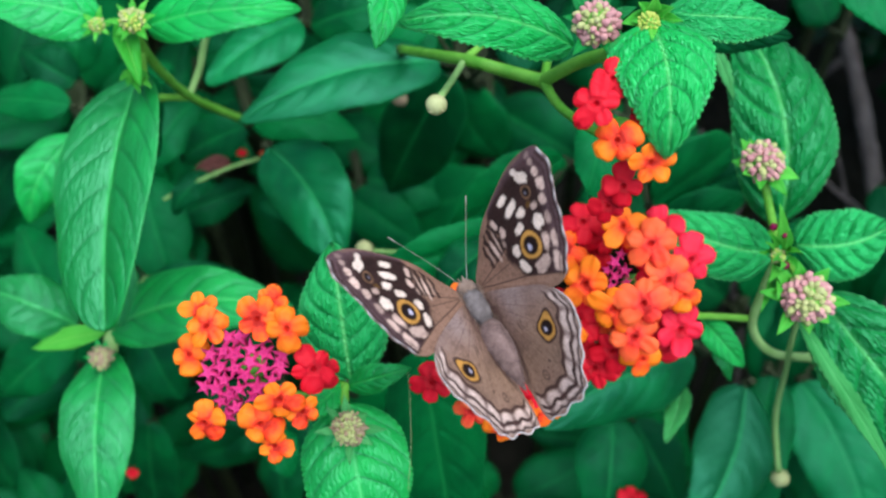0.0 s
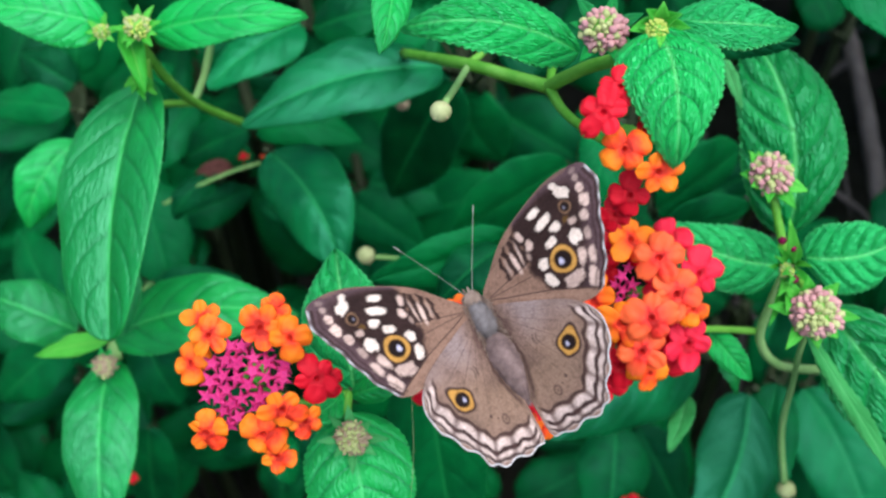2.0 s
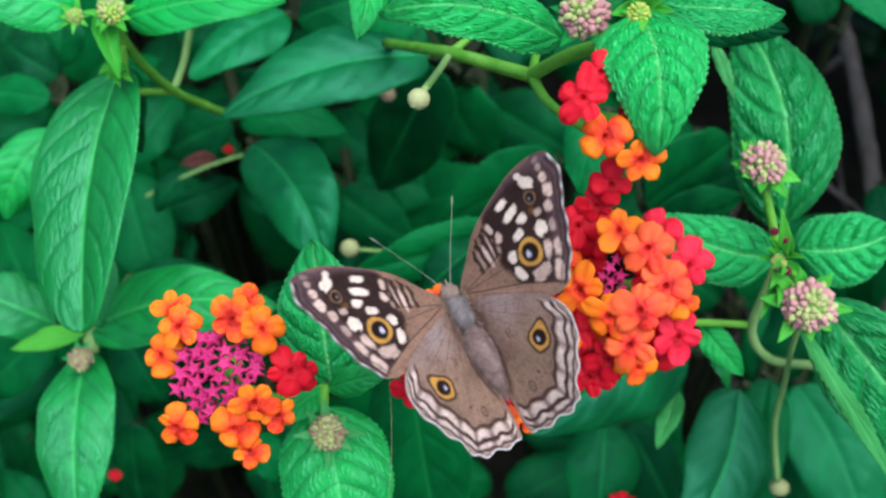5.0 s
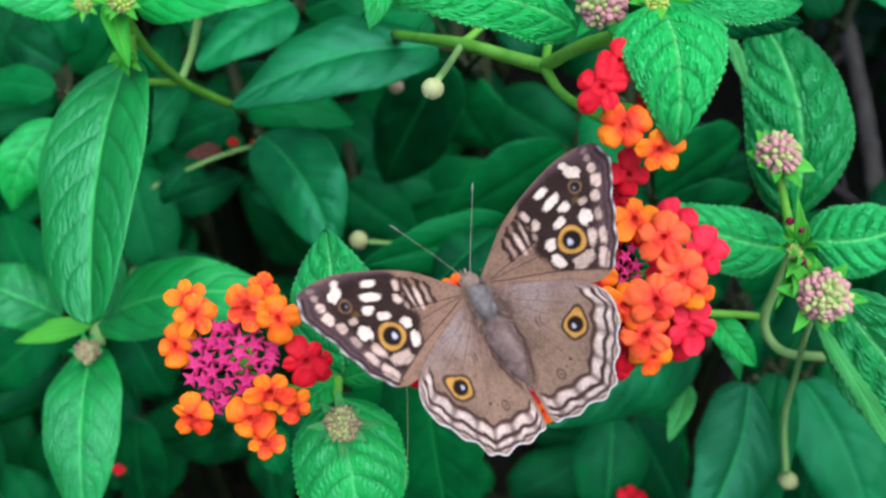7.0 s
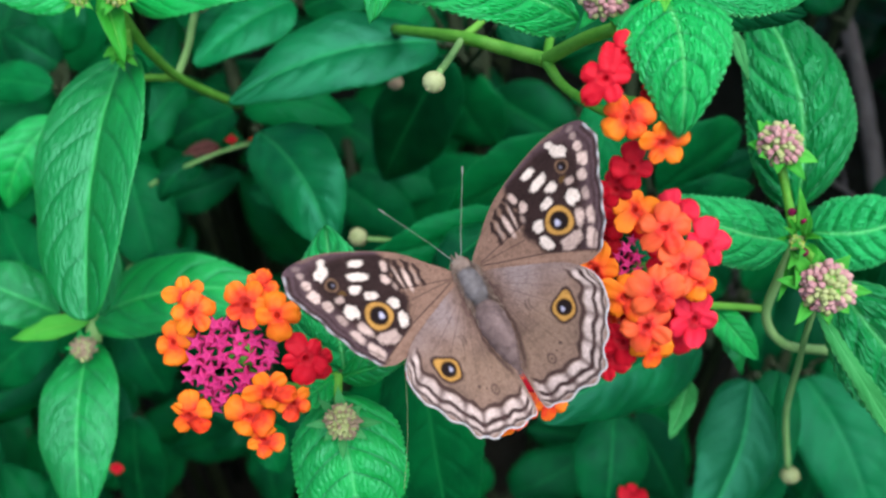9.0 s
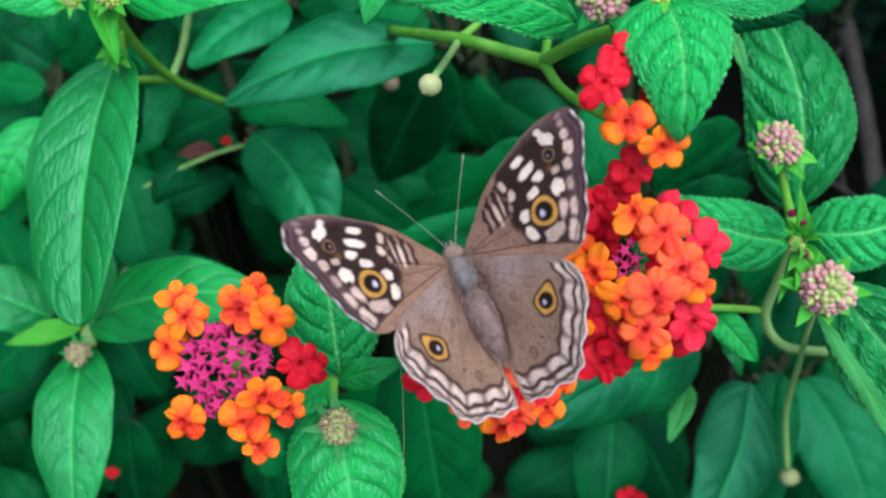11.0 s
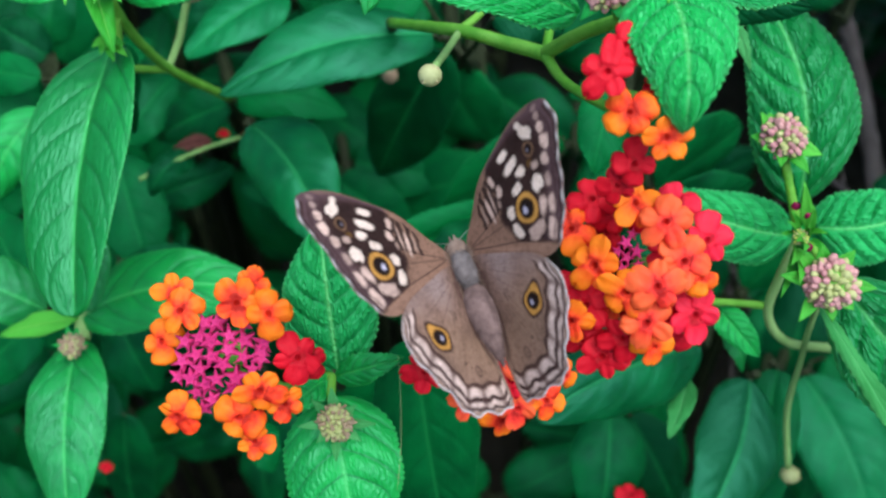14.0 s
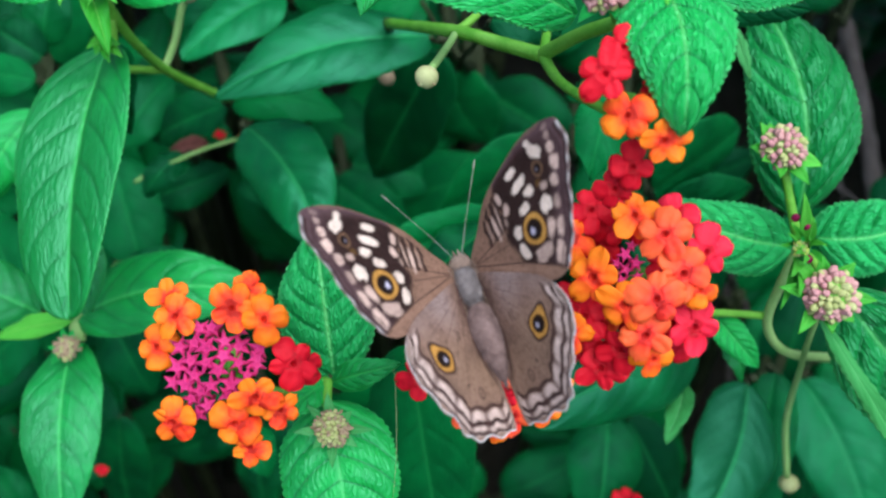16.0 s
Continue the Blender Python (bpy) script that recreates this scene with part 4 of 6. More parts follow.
def background():
    back_shoot((1.5, 46.9, -77.0), [((-1.1, 45.4, -69.0), (-46.1, 30.8, -61.0), 20.8, 20, 14, 3.0)], "lantana shoot with a broad waxy leaf", LEAF_WAXY)
    back_shoot((3.0, 48.7, -95.0), [((0.9, 47.2, -95.0), (-17.6, 19.7, -140.0), 24.1, 5, 10, 0)])
    back_shoot((10.0, 57.3, -155.0), [((3.0, 53.7, -165.0), (18.2, 33.3, -173.0), 29.0, 42, 10, 0)])
    back_shoot((7.0, 48.7, -110.0), [((11.4, 45.9, -55.0), (26.3, 44.0, -60.0), 9.6, 0, 10, 0), ((-3.6, 62.6, -105.0), (-28.5, 62.0, -115.0), 13.7, 0, 10, 0)])
    back_shoot((-38.3, 63.4, -101.0), [((-37.7, 61.5, -95.0), (-59.9, 43.6, -87.0), 17.7, 22, 12, 0)], "lantana shoot with a waxy leaf", LEAF_WAXY)
    back_shoot((-38.7, 64.9, -111.0), [((-37.0, 63.9, -110.0), (-14.0, 68.5, -105.0), 14.9, 0, 12, 0), ((-70.7, 59.4, -117.0), (-56.7, 75.0, -117.0), 14.0, 0, 12, 0)])
    far = back_shoot((-14.0, 47.7, -105.0), [((-13.1, 51.6, -117.0), (-3.9, 74.0, -125.0), 14.0, 0, 12, 0)])
    stem(far, [(-14.0, 47.7, -105.0), (-12.9, 43.7, -99.0), (-12.1, 41.9, -97.0)], 0.5, STEM_OLD)
    round_bud(far, (-11.8, 41.1, -95.0), 2.0, BUD_BROWN, "faded brownish round bud")
    back_shoot((-46.2, 28.9, -91.0), [((-44.0, 27.5, -85.0), (-25.4, -1.5, -77.0), 22.2, 12, 10, -4.0)], "lantana shoot with a waxy leaf", LEAF_WAXY)
    back_shoot((-53.1, 36.1, -107.0), [((-51.5, 36.7, -101.0), (-22.8, 32.0, -101.0), 13.5, -15, 10, -1.5), ((-55.9, 37.6, -117.0), (-79.2, 29.6, -130.0), 14.5, 0, 12, 0)])
    low = back_shoot((33.1, 25.0, -101.0), [((30.8, 25.6, -95.0), (0.9, 7.5, -101.0), 20.5, -40, 10, 2.0), ((15.5, 5.9, -71.0), (-18.2, -3.7, -67.0), 13.4, -25, 16, 1.0), ((11.8, 3.8, -61.0), (-2.9, -9.7, -61.0), 12.3, 20, 14, 0)])
    stem(low, [(15.5, 5.9, -71.0), (-3.2, 1.5, -77.0), (-18.8, 1.7, -74.0)], 0.5, STEM_OLD)
    round_bud(low, (-19.3, 2.1, -73.0), 2.2)
    back_shoot((34.0, 28.3, -37.0), [((32.9, 27.6, -33.0), (27.2, 11.4, -27.0), 10.4, -6, 10, 1.5)], "lantana shoot with one small dark leaf")
    back_shoot((51.4, 12.8, -91.0), [((51.4, 13.1, -85.0), (73.8, 28.9, -91.0), 24.0, 48, 10, -3.0), ((53.3, 9.8, -87.0), (77.9, 14.4, -95.0), 17.0, 46, 10, 0), ((54.4, 28.4, -105.0), (69.5, 40.7, -117.0), 19.0, 45, 10, 0)])
    back_shoot((-87.9, 33.4, -77.0), [((-86.2, 28.9, -70.0), (-97.7, 8.8, -70.0), 13.0, -10, 14, 2.0)], "lantana shoot with a pale green leaf", LEAF_FRESH)
    twig = back_shoot((-62.0, 23.0, -102.0), [((-63.0, 22.5, -101.0), (-72.0, 12.0, -98.0), 9.0, 10, 14, 0)], "lantana shoot with a pale side twig")
    stem(twig, [(-49.5, 26.5, -100.0), (-58.0, 23.6, -99.0), (-68.0, 19.0, -98.0), (-74.5, 15.5, -98.0)], [0.45, 0.5, 0.6, 0.5], STEM_OLD)
    back_shoot((-94.8, 39.4, -95.0), [((-97.6, 40.1, -95.0), (-125.5, 43.3, -105.0), 11.7, 10, 12, 0), ((-105.0, 50.0, -117.0), (-120.6, 59.4, -117.0), 14.0, 0, 12, 0), ((-108.2, 54.8, -125.0), (-103.4, 77.2, -125.0), 14.5, 0, 12, 0)])
    back_shoot((-88.7, -16.0, -77.0), [((-86.6, -15.3, -71.0), (-108.7, -6.2, -69.0), 15.3, 22, 14, 0)], "lantana shoot with a pale green leaf", LEAF_FRESH)
    back_shoot((-97.6, -17.7, -95.0), [((-103.2, -14.7, -105.0), (-120.6, 9.5, -117.0), 18.2, 0, 12, 0), ((-98.4, -19.8, -95.0), (-121.0, -37.0, -105.0), 16.0, 0, 10, 0)])
    back_shoot((-87.1, 23.5, -117.0), [((-85.3, 23.2, -113.0), (-75.2, -9.7, -111.0), 20.6, -8, 10, 0), ((-87.4, 27.5, -125.0), (-74.5, 47.8, -131.0), 15.4, 0, 12, 0), ((-80.6, 13.5, -135.0), (-60.0, 22.2, -140.0), 14.3, 10, 12, 0)])
    back_shoot((-84.6, -13.2, -105.0), [((-83.3, -13.8, -101.0), (-54.3, -4.2, -99.0), 13.8, -10, 12, -2.0), ((-87.1, -18.5, -117.0), (-77.7, -41.6, -125.0), 17.3, 0, 12, 0)])
    broad = back_shoot((56.9, -20.0, -67.0), [((53.1, -21.1, -53.0), (18.2, -33.3, -39.0), 21.5, -12, 10, 3.0)], "lantana shoot with a broad leaf under the flowers", LEAF_WAXY)
    leaf(broad, (51.8, -28.0, -58.0), (46.4, -39.4, -51.0), 5.6, roll=26, fold=16, bend=-1.0, material=LEAF_UNDER, teeth=8, wrinkle=0.12, mesh=(61, 21), label="pale underside of a turned leaf tip")
    back_shoot((45.1, -43.3, -107.0), [((44.0, -43.0, -101.0), (41.1, -73.0, -101.0), 19.8, 0, 10, 0), ((58.0, -51.6, -145.0), (74.2, -81.9, -155.0), 19.3, 0, 10, 0)])
    back_shoot((76.7, -31.6, -89.0), [((74.0, -32.7, -85.0), (57.7, -66.6, -75.0), 21.6, -5, 12, -2.0)], "lantana shoot with a waxy leaf", LEAF_WAXY)
    back_shoot((84.3, -30.3, -99.0), [((84.4, -31.3, -95.0), (75.1, -76.9, -95.0), 17.1, 25, 14, 0)])
    back_shoot((107.3, -37.4, -137.0), [((105.9, -38.5, -135.0), (121.3, -85.9, -123.0), 27.9, 5, 16, -3.0)], "lantana shoot with a waxy leaf", LEAF_WAXY)
    back_shoot((113.7, -38.6, -151.0), [((120.6, -35.5, -155.0), (145.6, -56.9, -155.0), 23.2, 0, 12, 0), ((115.5, -45.6, -151.0), (112.0, -80.8, -151.0), 19.4, 0, 12, 0)])
    back_shoot((74.3, 55.3, -37.0), [((72.2, 55.9, -27.0), (93.7, 36.9, -27.0), 14.3, -10, 12, 0)], "lantana shoot with one pale glossy leaf")
    back_shoot((-46.0, -44.8, -103.0), [((-44.3, -44.8, -95.0), (-40.2, -56.5, -93.0), 9.9, 0, 12, 0)])
    back_shoot((-92.7, -51.9, -147.0), [((-93.2, -51.2, -143.0), (-97.7, -93.0, -175.0), 20.0, 10, 14, 0)])
    back_shoot((-29.8, 22.0, -161.0), [((-31.3, 19.9, -157.0), (-8.0, 3.8, -161.0), 19.8, 10, 12, 0), ((-26.6, 26.0, -165.0), (3.0, 20.8, -170.0), 20.4, 0, 12, 0), ((-35.0, 26.8, -175.0), (-47.9, 4.1, -185.0), 21.1, 0, 12, 0)])
    back_shoot((136.6, 78.7, -185.0), [((133.0, 79.7, -181.0), (124.8, 98.3, -185.0), 17.6, 0, 12, 0)])
    back_shoot((144.4, 23.8, -160.0), [((140.2, 21.6, -155.0), (140.7, -6.7, -145.0), 15.8, 0, 12, 0)])


# openings between the leaves where the dark inside of the shrub shows: middle and half size, millimetres at 145 from the top of it
GAPS = ((-33.6, 1.7, 5.5, 3.6), (9.5, 17.5, 4.5, 3.0), (-31.9, -33.8, 6.5, 3.6), (10.8, -32.8, 4.5, 3.6), (41.8, 18.1, 3.6, 6.5),
        (43.1, -20.3, 3.2, 2.0), (56.5, 32.5, 3.2, 4.4), (58.7, -15.5, 2.5, 1.8))



def in_gap(p):
    k = 145 / (145 - p.z)
    return any(abs(p.x * k - u) < a and abs(p.y * k - v) < b for u, v, a, b in GAPS)


def under_storey():
    """Shaded leaves deep in the shrub, too many to count."""
    rng = random.Random(11)
    for k in range(96):
        u, v, w = rng.uniform(-200, 190), rng.uniform(-130, 120), rng.uniform(-265, -175)
        if u > 95 and v > -10:
            continue
        node = (u, v, w)
        leaves = []
        for j in range(4):
            th = rng.uniform(0, 6.28)
            d = Vector((math.cos(th), math.sin(th), rng.uniform(-0.2, 0.5)))
            size = rng.uniform(32, 50)
            if any(in_gap(Vector(node) + d * size * q) for q in (0.25, 0.6, 0.95)):
                continue
            leaves.append(((Vector(node) + d * 5)[:], (Vector(node) + d * size)[:], size * rng.uniform(0.45, 0.6), rng.uniform(-25, 25), 12, rng.uniform(-3, 3)))
        if leaves:
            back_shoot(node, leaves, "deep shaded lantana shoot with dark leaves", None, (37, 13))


def shrub_around():
    """The rest of the shrub on all sides, leaf on leaf."""
    rng = np.random.default_rng(4)
    verts, faces, uvs = [], [], []
    n, m = 5, 3
    made = 0
    back = FACE.inverted()
    while made < 7000:
        # a round bush of 0.55 m, leafy in its outer shell
        d = Vector(rng.normal(size=3))
        d.z = abs(d.z)
        place = Vector((0, 0.352, 0)) + d.normalized() * rng.uniform(0.38, 0.565)
        c = (back @ place) / MM
        reach = (145 - c.z) * 0.4663
        if c.z > -330 and abs(c.x) < reach * 1.08 + 42 and abs(c.y) < reach * 0.5625 * 1.15 + (62 if c.y > 0 else 42):
            continue
        if place.z < 0.03:
            continue
        th = rng.uniform(0, 2 * math.pi)
        along = Vector((math.cos(th), math.sin(th), rng.uniform(-0.5, 0.3))).normalized()
        face = Vector((rng.uniform(-0.5, 0.5), rng.uniform(-0.2, 0.9), 1))
        face = (face - along * face.dot(along)).normalized()
        side = along.cross(face)
        size, wide = rng.uniform(32, 52), rng.uniform(0.22, 0.3)
        first = len(verts)
        for i in range(n):
            s = i / (n - 1)
            half = max(0.02, math.sin(math.pi * s ** 0.75)) * size * wide
            for j in range(m):
                x = 2 * j / (m - 1) - 1
                verts.append((FACE @ ((c + along * size * (s - 0.5) + side * half * x + face * (abs(x) * half * 0.3 - 6 * s * s)) * MM))[:])
                uvs.append((0.5 + x / 2, s))
        faces += grid_faces(n, m, first, True)
        made += 1
    ob = new("lantana_foliage", mesh_of("lantana_foliage", verts, faces, LEAF_MATURE_SHADED, uvs))
    return tagged(ob, "dense green lantana foliage all round", "foliage", "", "stuff")


def dead_branch():
    b = thing("dead_branch", (189.2, 5.1, -265.0), "bare grey woody branch standing behind the leaves", "branch")
    stem(b, [(175.4, 128.1, -285.0), (178.0, 106.2, -279.0), (180.9, 79.4, -271.0), (184.4, 44.1, -265.0), (186.9, 5.0, -259.0), (191.8, -61.6, -255.0)], [2.6, 3.2, 3.6, 3.8, 4.0, 4.4], BARK, knobs=0.25)
    stem(b, to_ground((191.8, -61.6, -255.0)), [4.4, 4.6, 5.0, 6.0], BARK, knobs=0.2)
    stem(b, [(180.0, 88.5, -273.0), (174.7, 83.7, -280.0), (169.1, 78.8, -295.0), (168.5, 68.7, -315.0)], [2.0, 1.8, 1.7, 1.4], BARK, "twig", knobs=0.25)
    stem(b, [(178.9, 95.2, -275.0), (178.0, 107.7, -285.0), (178.2, 128.5, -295.0)], [1.8, 1.6, 1.4], BARK, "twig", knobs=0.25)
    rng = random.Random(21)
    for k in range(9):
        x, y = rng.uniform(105, 160), rng.uniform(20, 110)
        w = rng.uniform(-330, -290)
        d = Vector((rng.uniform(-0.5, 0.5), rng.uniform(-1, -0.4), rng.uniform(-0.2, 0.2)))
        pts = [Vector((x, y, w)) + d * (30 * j) + Vector((rng.uniform(-6, 6), rng.uniform(-6, 6), rng.uniform(-5, 5))) for j in range(5)]
        stem(b, [q[:] for q in pts], [1.4, 1.3, 1.2, 1.0, 0.8], BARK, "twig", knobs=0.3)
    return b


def spider_thread():
    t = thing("spider_thread", (-6.1, -18.0, -7.0), "fine pale silk thread hanging from a leaf tip", "thread")
    stem(t, [(-6.1, -18.0, -7.0), (-5.7, -23.3, -6.0), (-5.6, -31.3, -6.0), (-6.2, -39.0, -8.0)], 0.03, BERRY, "strand", knobs=0.0)


def dry_leaf():
    d = thing("dry_leaf", (-66.0, 26.5, -118.0), "withered dark red-brown leaf caught in the shrub", "leaf")
    leaf(d, (-61.0, 27.0, -118.0), (-72.0, 25.0, -121.0), 6.0, roll=10, fold=20, material=DRY, wrinkle=0.4, teeth=12, mesh=(61, 25), name="blade")


def fallen_floret(at, material, radius):
    p = FACE @ (Vector(at) * MM)
    f = new("fallen_floret", floret_mesh(2, material))
    f.matrix_world = Matrix.Translation(p) @ Matrix.Diagonal((radius * MM,) * 3 + (1,))
    return tagged(f, "fallen red floret caught in the leaves", "flower", "fallen florets")


TOP = top_shoot()
RIGHT = right_shoot()
LEFT = left_shoot()
FAR_LEFT = far_left_shoot()
middle_shoot()
background()
under_storey()
shrub_around()
dead_branch()
spider_thread()
dry_leaf()
for place, tone, size in (((-65.5, 33.6, -151.0), RED, 1.9), ((-58.0, 32.8, -147.0), CORAL, 1.0), ((-95.6, -64.8, -135.0), RED, 2.0), ((48.0, -62.7, -95.0), RED, 4.0)):
    fallen_floret(place, tone, size)



# ---- the butterfly: x to its right, y ahead, z up from its back, millimetres ----
def closed_curve(points, steps, wavy=None):
    """Catmull-Rom round the points."""
    pts = [Vector((*p, 0)) for p in points]
    n, out = len(pts), []
    for k in range(n):
        p0, p1, p2, p3 = pts[k - 1], pts[k], pts[(k + 1) % n], pts[(k + 2) % n]
        for s in range(steps):
            x = s / steps
            out.append(0.5 * ((2 * p1) + (p2 - p0) * x + (2 * p0 - 5 * p1 + 4 * p2 - p3) * x * x + (3 * p1 - p0 - 3 * p2 + p3) * x ** 3))
    return out


FORE = ((0.3, 6.0), (2.7, 8.3), (6.5, 11.1), (11.8, 13.4), (17.0, 14.8), (20.9, 14.8), (23.1, 13.9), (23.6, 11.7), (23.1, 9.7), (22.0, 7.9),
        (21.1, 5.8), (20.1, 3.6), (19.0, 1.3), (17.7, -0.6), (16.3, -1.9), (14.7, -2.2), (12.0, -1.6), (8.0, 0.4), (3.6, 2.2), (0.7, 3.6))
HIND = ((1.0, 4.2), (6.0, 2.2), (10.9, -0.2), (13.2, -2.1), (14.4, -4.3), (14.3, -6.6), (13.5, -9.0), (12.1, -11.2), (10.6, -13.2), (9.3, -15.2),
        (7.8, -16.1), (5.4, -16.2), (2.9, -16.4), (0.6, -16.3), (-0.8, -15.2), (-0.9, -12.7), (-1.0, -9.9), (-0.8, -6.0), (-0.3, -1.7), (0.1, 2.4))
TAN, UMBER, CREAM, OCHRE, LILAC = (np.array(c) for c in ((0.222, 0.134, 0.102), (0.027, 0.0130, 0.0115), (0.70, 0.56, 0.475), (0.50, 0.245, 0.055), (0.50, 0.46, 0.58)))
WHITE = np.array((0.62, 0.6, 0.6))
# pale spots of the forewing: across, ahead, half length, half width, turn in degrees
PALE = ((18.15, 12.35, 1.15, 0.85, -35), (17.6, 13.65, 0.5, 0.5, 40), (13.15, 11.95, 1.05, 0.55, 10), (13.85, 10.25, 1.4, 0.6, 18), (15.0, 8.75, 0.8, 0.6, 15),
        (16.85, 6.15, 1.0, 0.95, 0), (13.4, 7.2, 0.95, 0.6, 20), (11.0, 5.2, 0.9, 0.75, 15), (10.75, 2.85, 0.75, 1.05, 15))
# softer cells towards the outer edge: the same, and how pale
DIM = ((20.8, 11.5, 0.6, 0.55, 60, 0.85), (20.5, 9.75, 0.85, 0.75, 70, 0.9), (19.4, 8.05, 0.75, 0.6, 66, 0.75), (18.5, 5.75, 0.9, 0.45, 66, 0.5), (17.65, 2.9, 1.2, 0.55, 68, 0.72), (16.3, 3.45, 1.15, 0.6, 62, 0.82))
FAINT = ((16.3, 0.25, 1.5, 0.65, 66, 0.78), (13.8, 1.3, 1.6, 0.95, 8, 0.62), (17.55, 8.25, 0.6, 0.5, 0, 0.6), (20.9, 12.95, 0.5, 0.4, 40, 0.4), (21.0, 14.0, 0.55, 0.35, 20, 0.2),
         (9.75, 10.3, 0.45, 0.75, 10, 0.75), (10.4, 8.5, 0.75, 0.55, 55, 0.8), (9.6, 7.2, 0.3, 0.5, 0, 0.35), (7.32, 7.6, 0.34, 1.6, 4, 0.95), (5.95, 7.5, 0.28, 1.2, 0, 0.35), (8.5, 8.2, 0.16, 1.3, -6, 0.85))


def soft(edge, width):
    return np.clip(0.5 + edge / width, 0, 1)[:, None]


def eye_spot(col, x, y, cx, cy, outer, black, pupil, peak=0.0, turn=0.0, ring=OCHRE, shine=1.0):
    dx, dy = x - cx, y - cy
    d = np.hypot(dx, dy)
    if peak:
        th = np.arctan2(dy, dx) - turn
        d = d / (1 + peak * (np.exp(-(np.angle(np.exp(1j * th)) / 0.42) ** 2) + 0.6 * np.exp(-(np.angle(np.exp(1j * (th + math.pi))) / 0.42) ** 2)))
    d = d * (1 + 0.05 * np.sin(3 * np.arctan2(dy, dx) + cx))
    for radius, tone, power in ((outer + 0.36, UMBER, 0.95), (outer, ring, 0.95), (black + 0.1, ring * 0.35, 0.9), (black, UMBER * 0.4, 1)):
        m = soft(radius - (d if radius >= outer else np.hypot(dx, dy)), 0.26) * power
        col = col * (1 - m) + tone * m
    px, py = x - cx + 0.25 * black, y - cy + 0.1 * black
    d = np.hypot(px * 1.25, py) * (1 + 0.1 * np.sin(3 * np.arctan2(py, px)))
    m = soft(pupil * 0.85 - d, 0.36) * shine
    return col * (1 - m) + LILAC * m


def rough_edge(x, y, scale, seed):
    return np.array([noise.noise(Vector((a * scale, b * scale, seed))) for a, b in zip(x, y)])


def streaks(r, k):
    """Rays of scales from root to rim."""
    return np.array([noise.noise(Vector((b * 90, a * 2.5, 1.0))) for a, b in zip(r, k)])


def patch(col, x, y, wob, fine, spot, tone, power=1.0, blur=0.24):
    cx, cy, a, b, turn = spot
    c, s = math.cos(radians(turn)), math.sin(radians(turn))
    dx, dy = (x - cx) * c + (y - cy) * s, (y - cy) * c - (x - cx) * s
    m = soft((1 - np.sqrt((np.abs(dx) / a) ** 2.3 + (np.abs(dy) / b) ** 2.3) + 0.0 + 0.36 * wob + 0.22 * fine) * min(a, b), blur) * power
    return col * (1 - m) + tone * (1 + 0.12 * fine[:, None]) * m


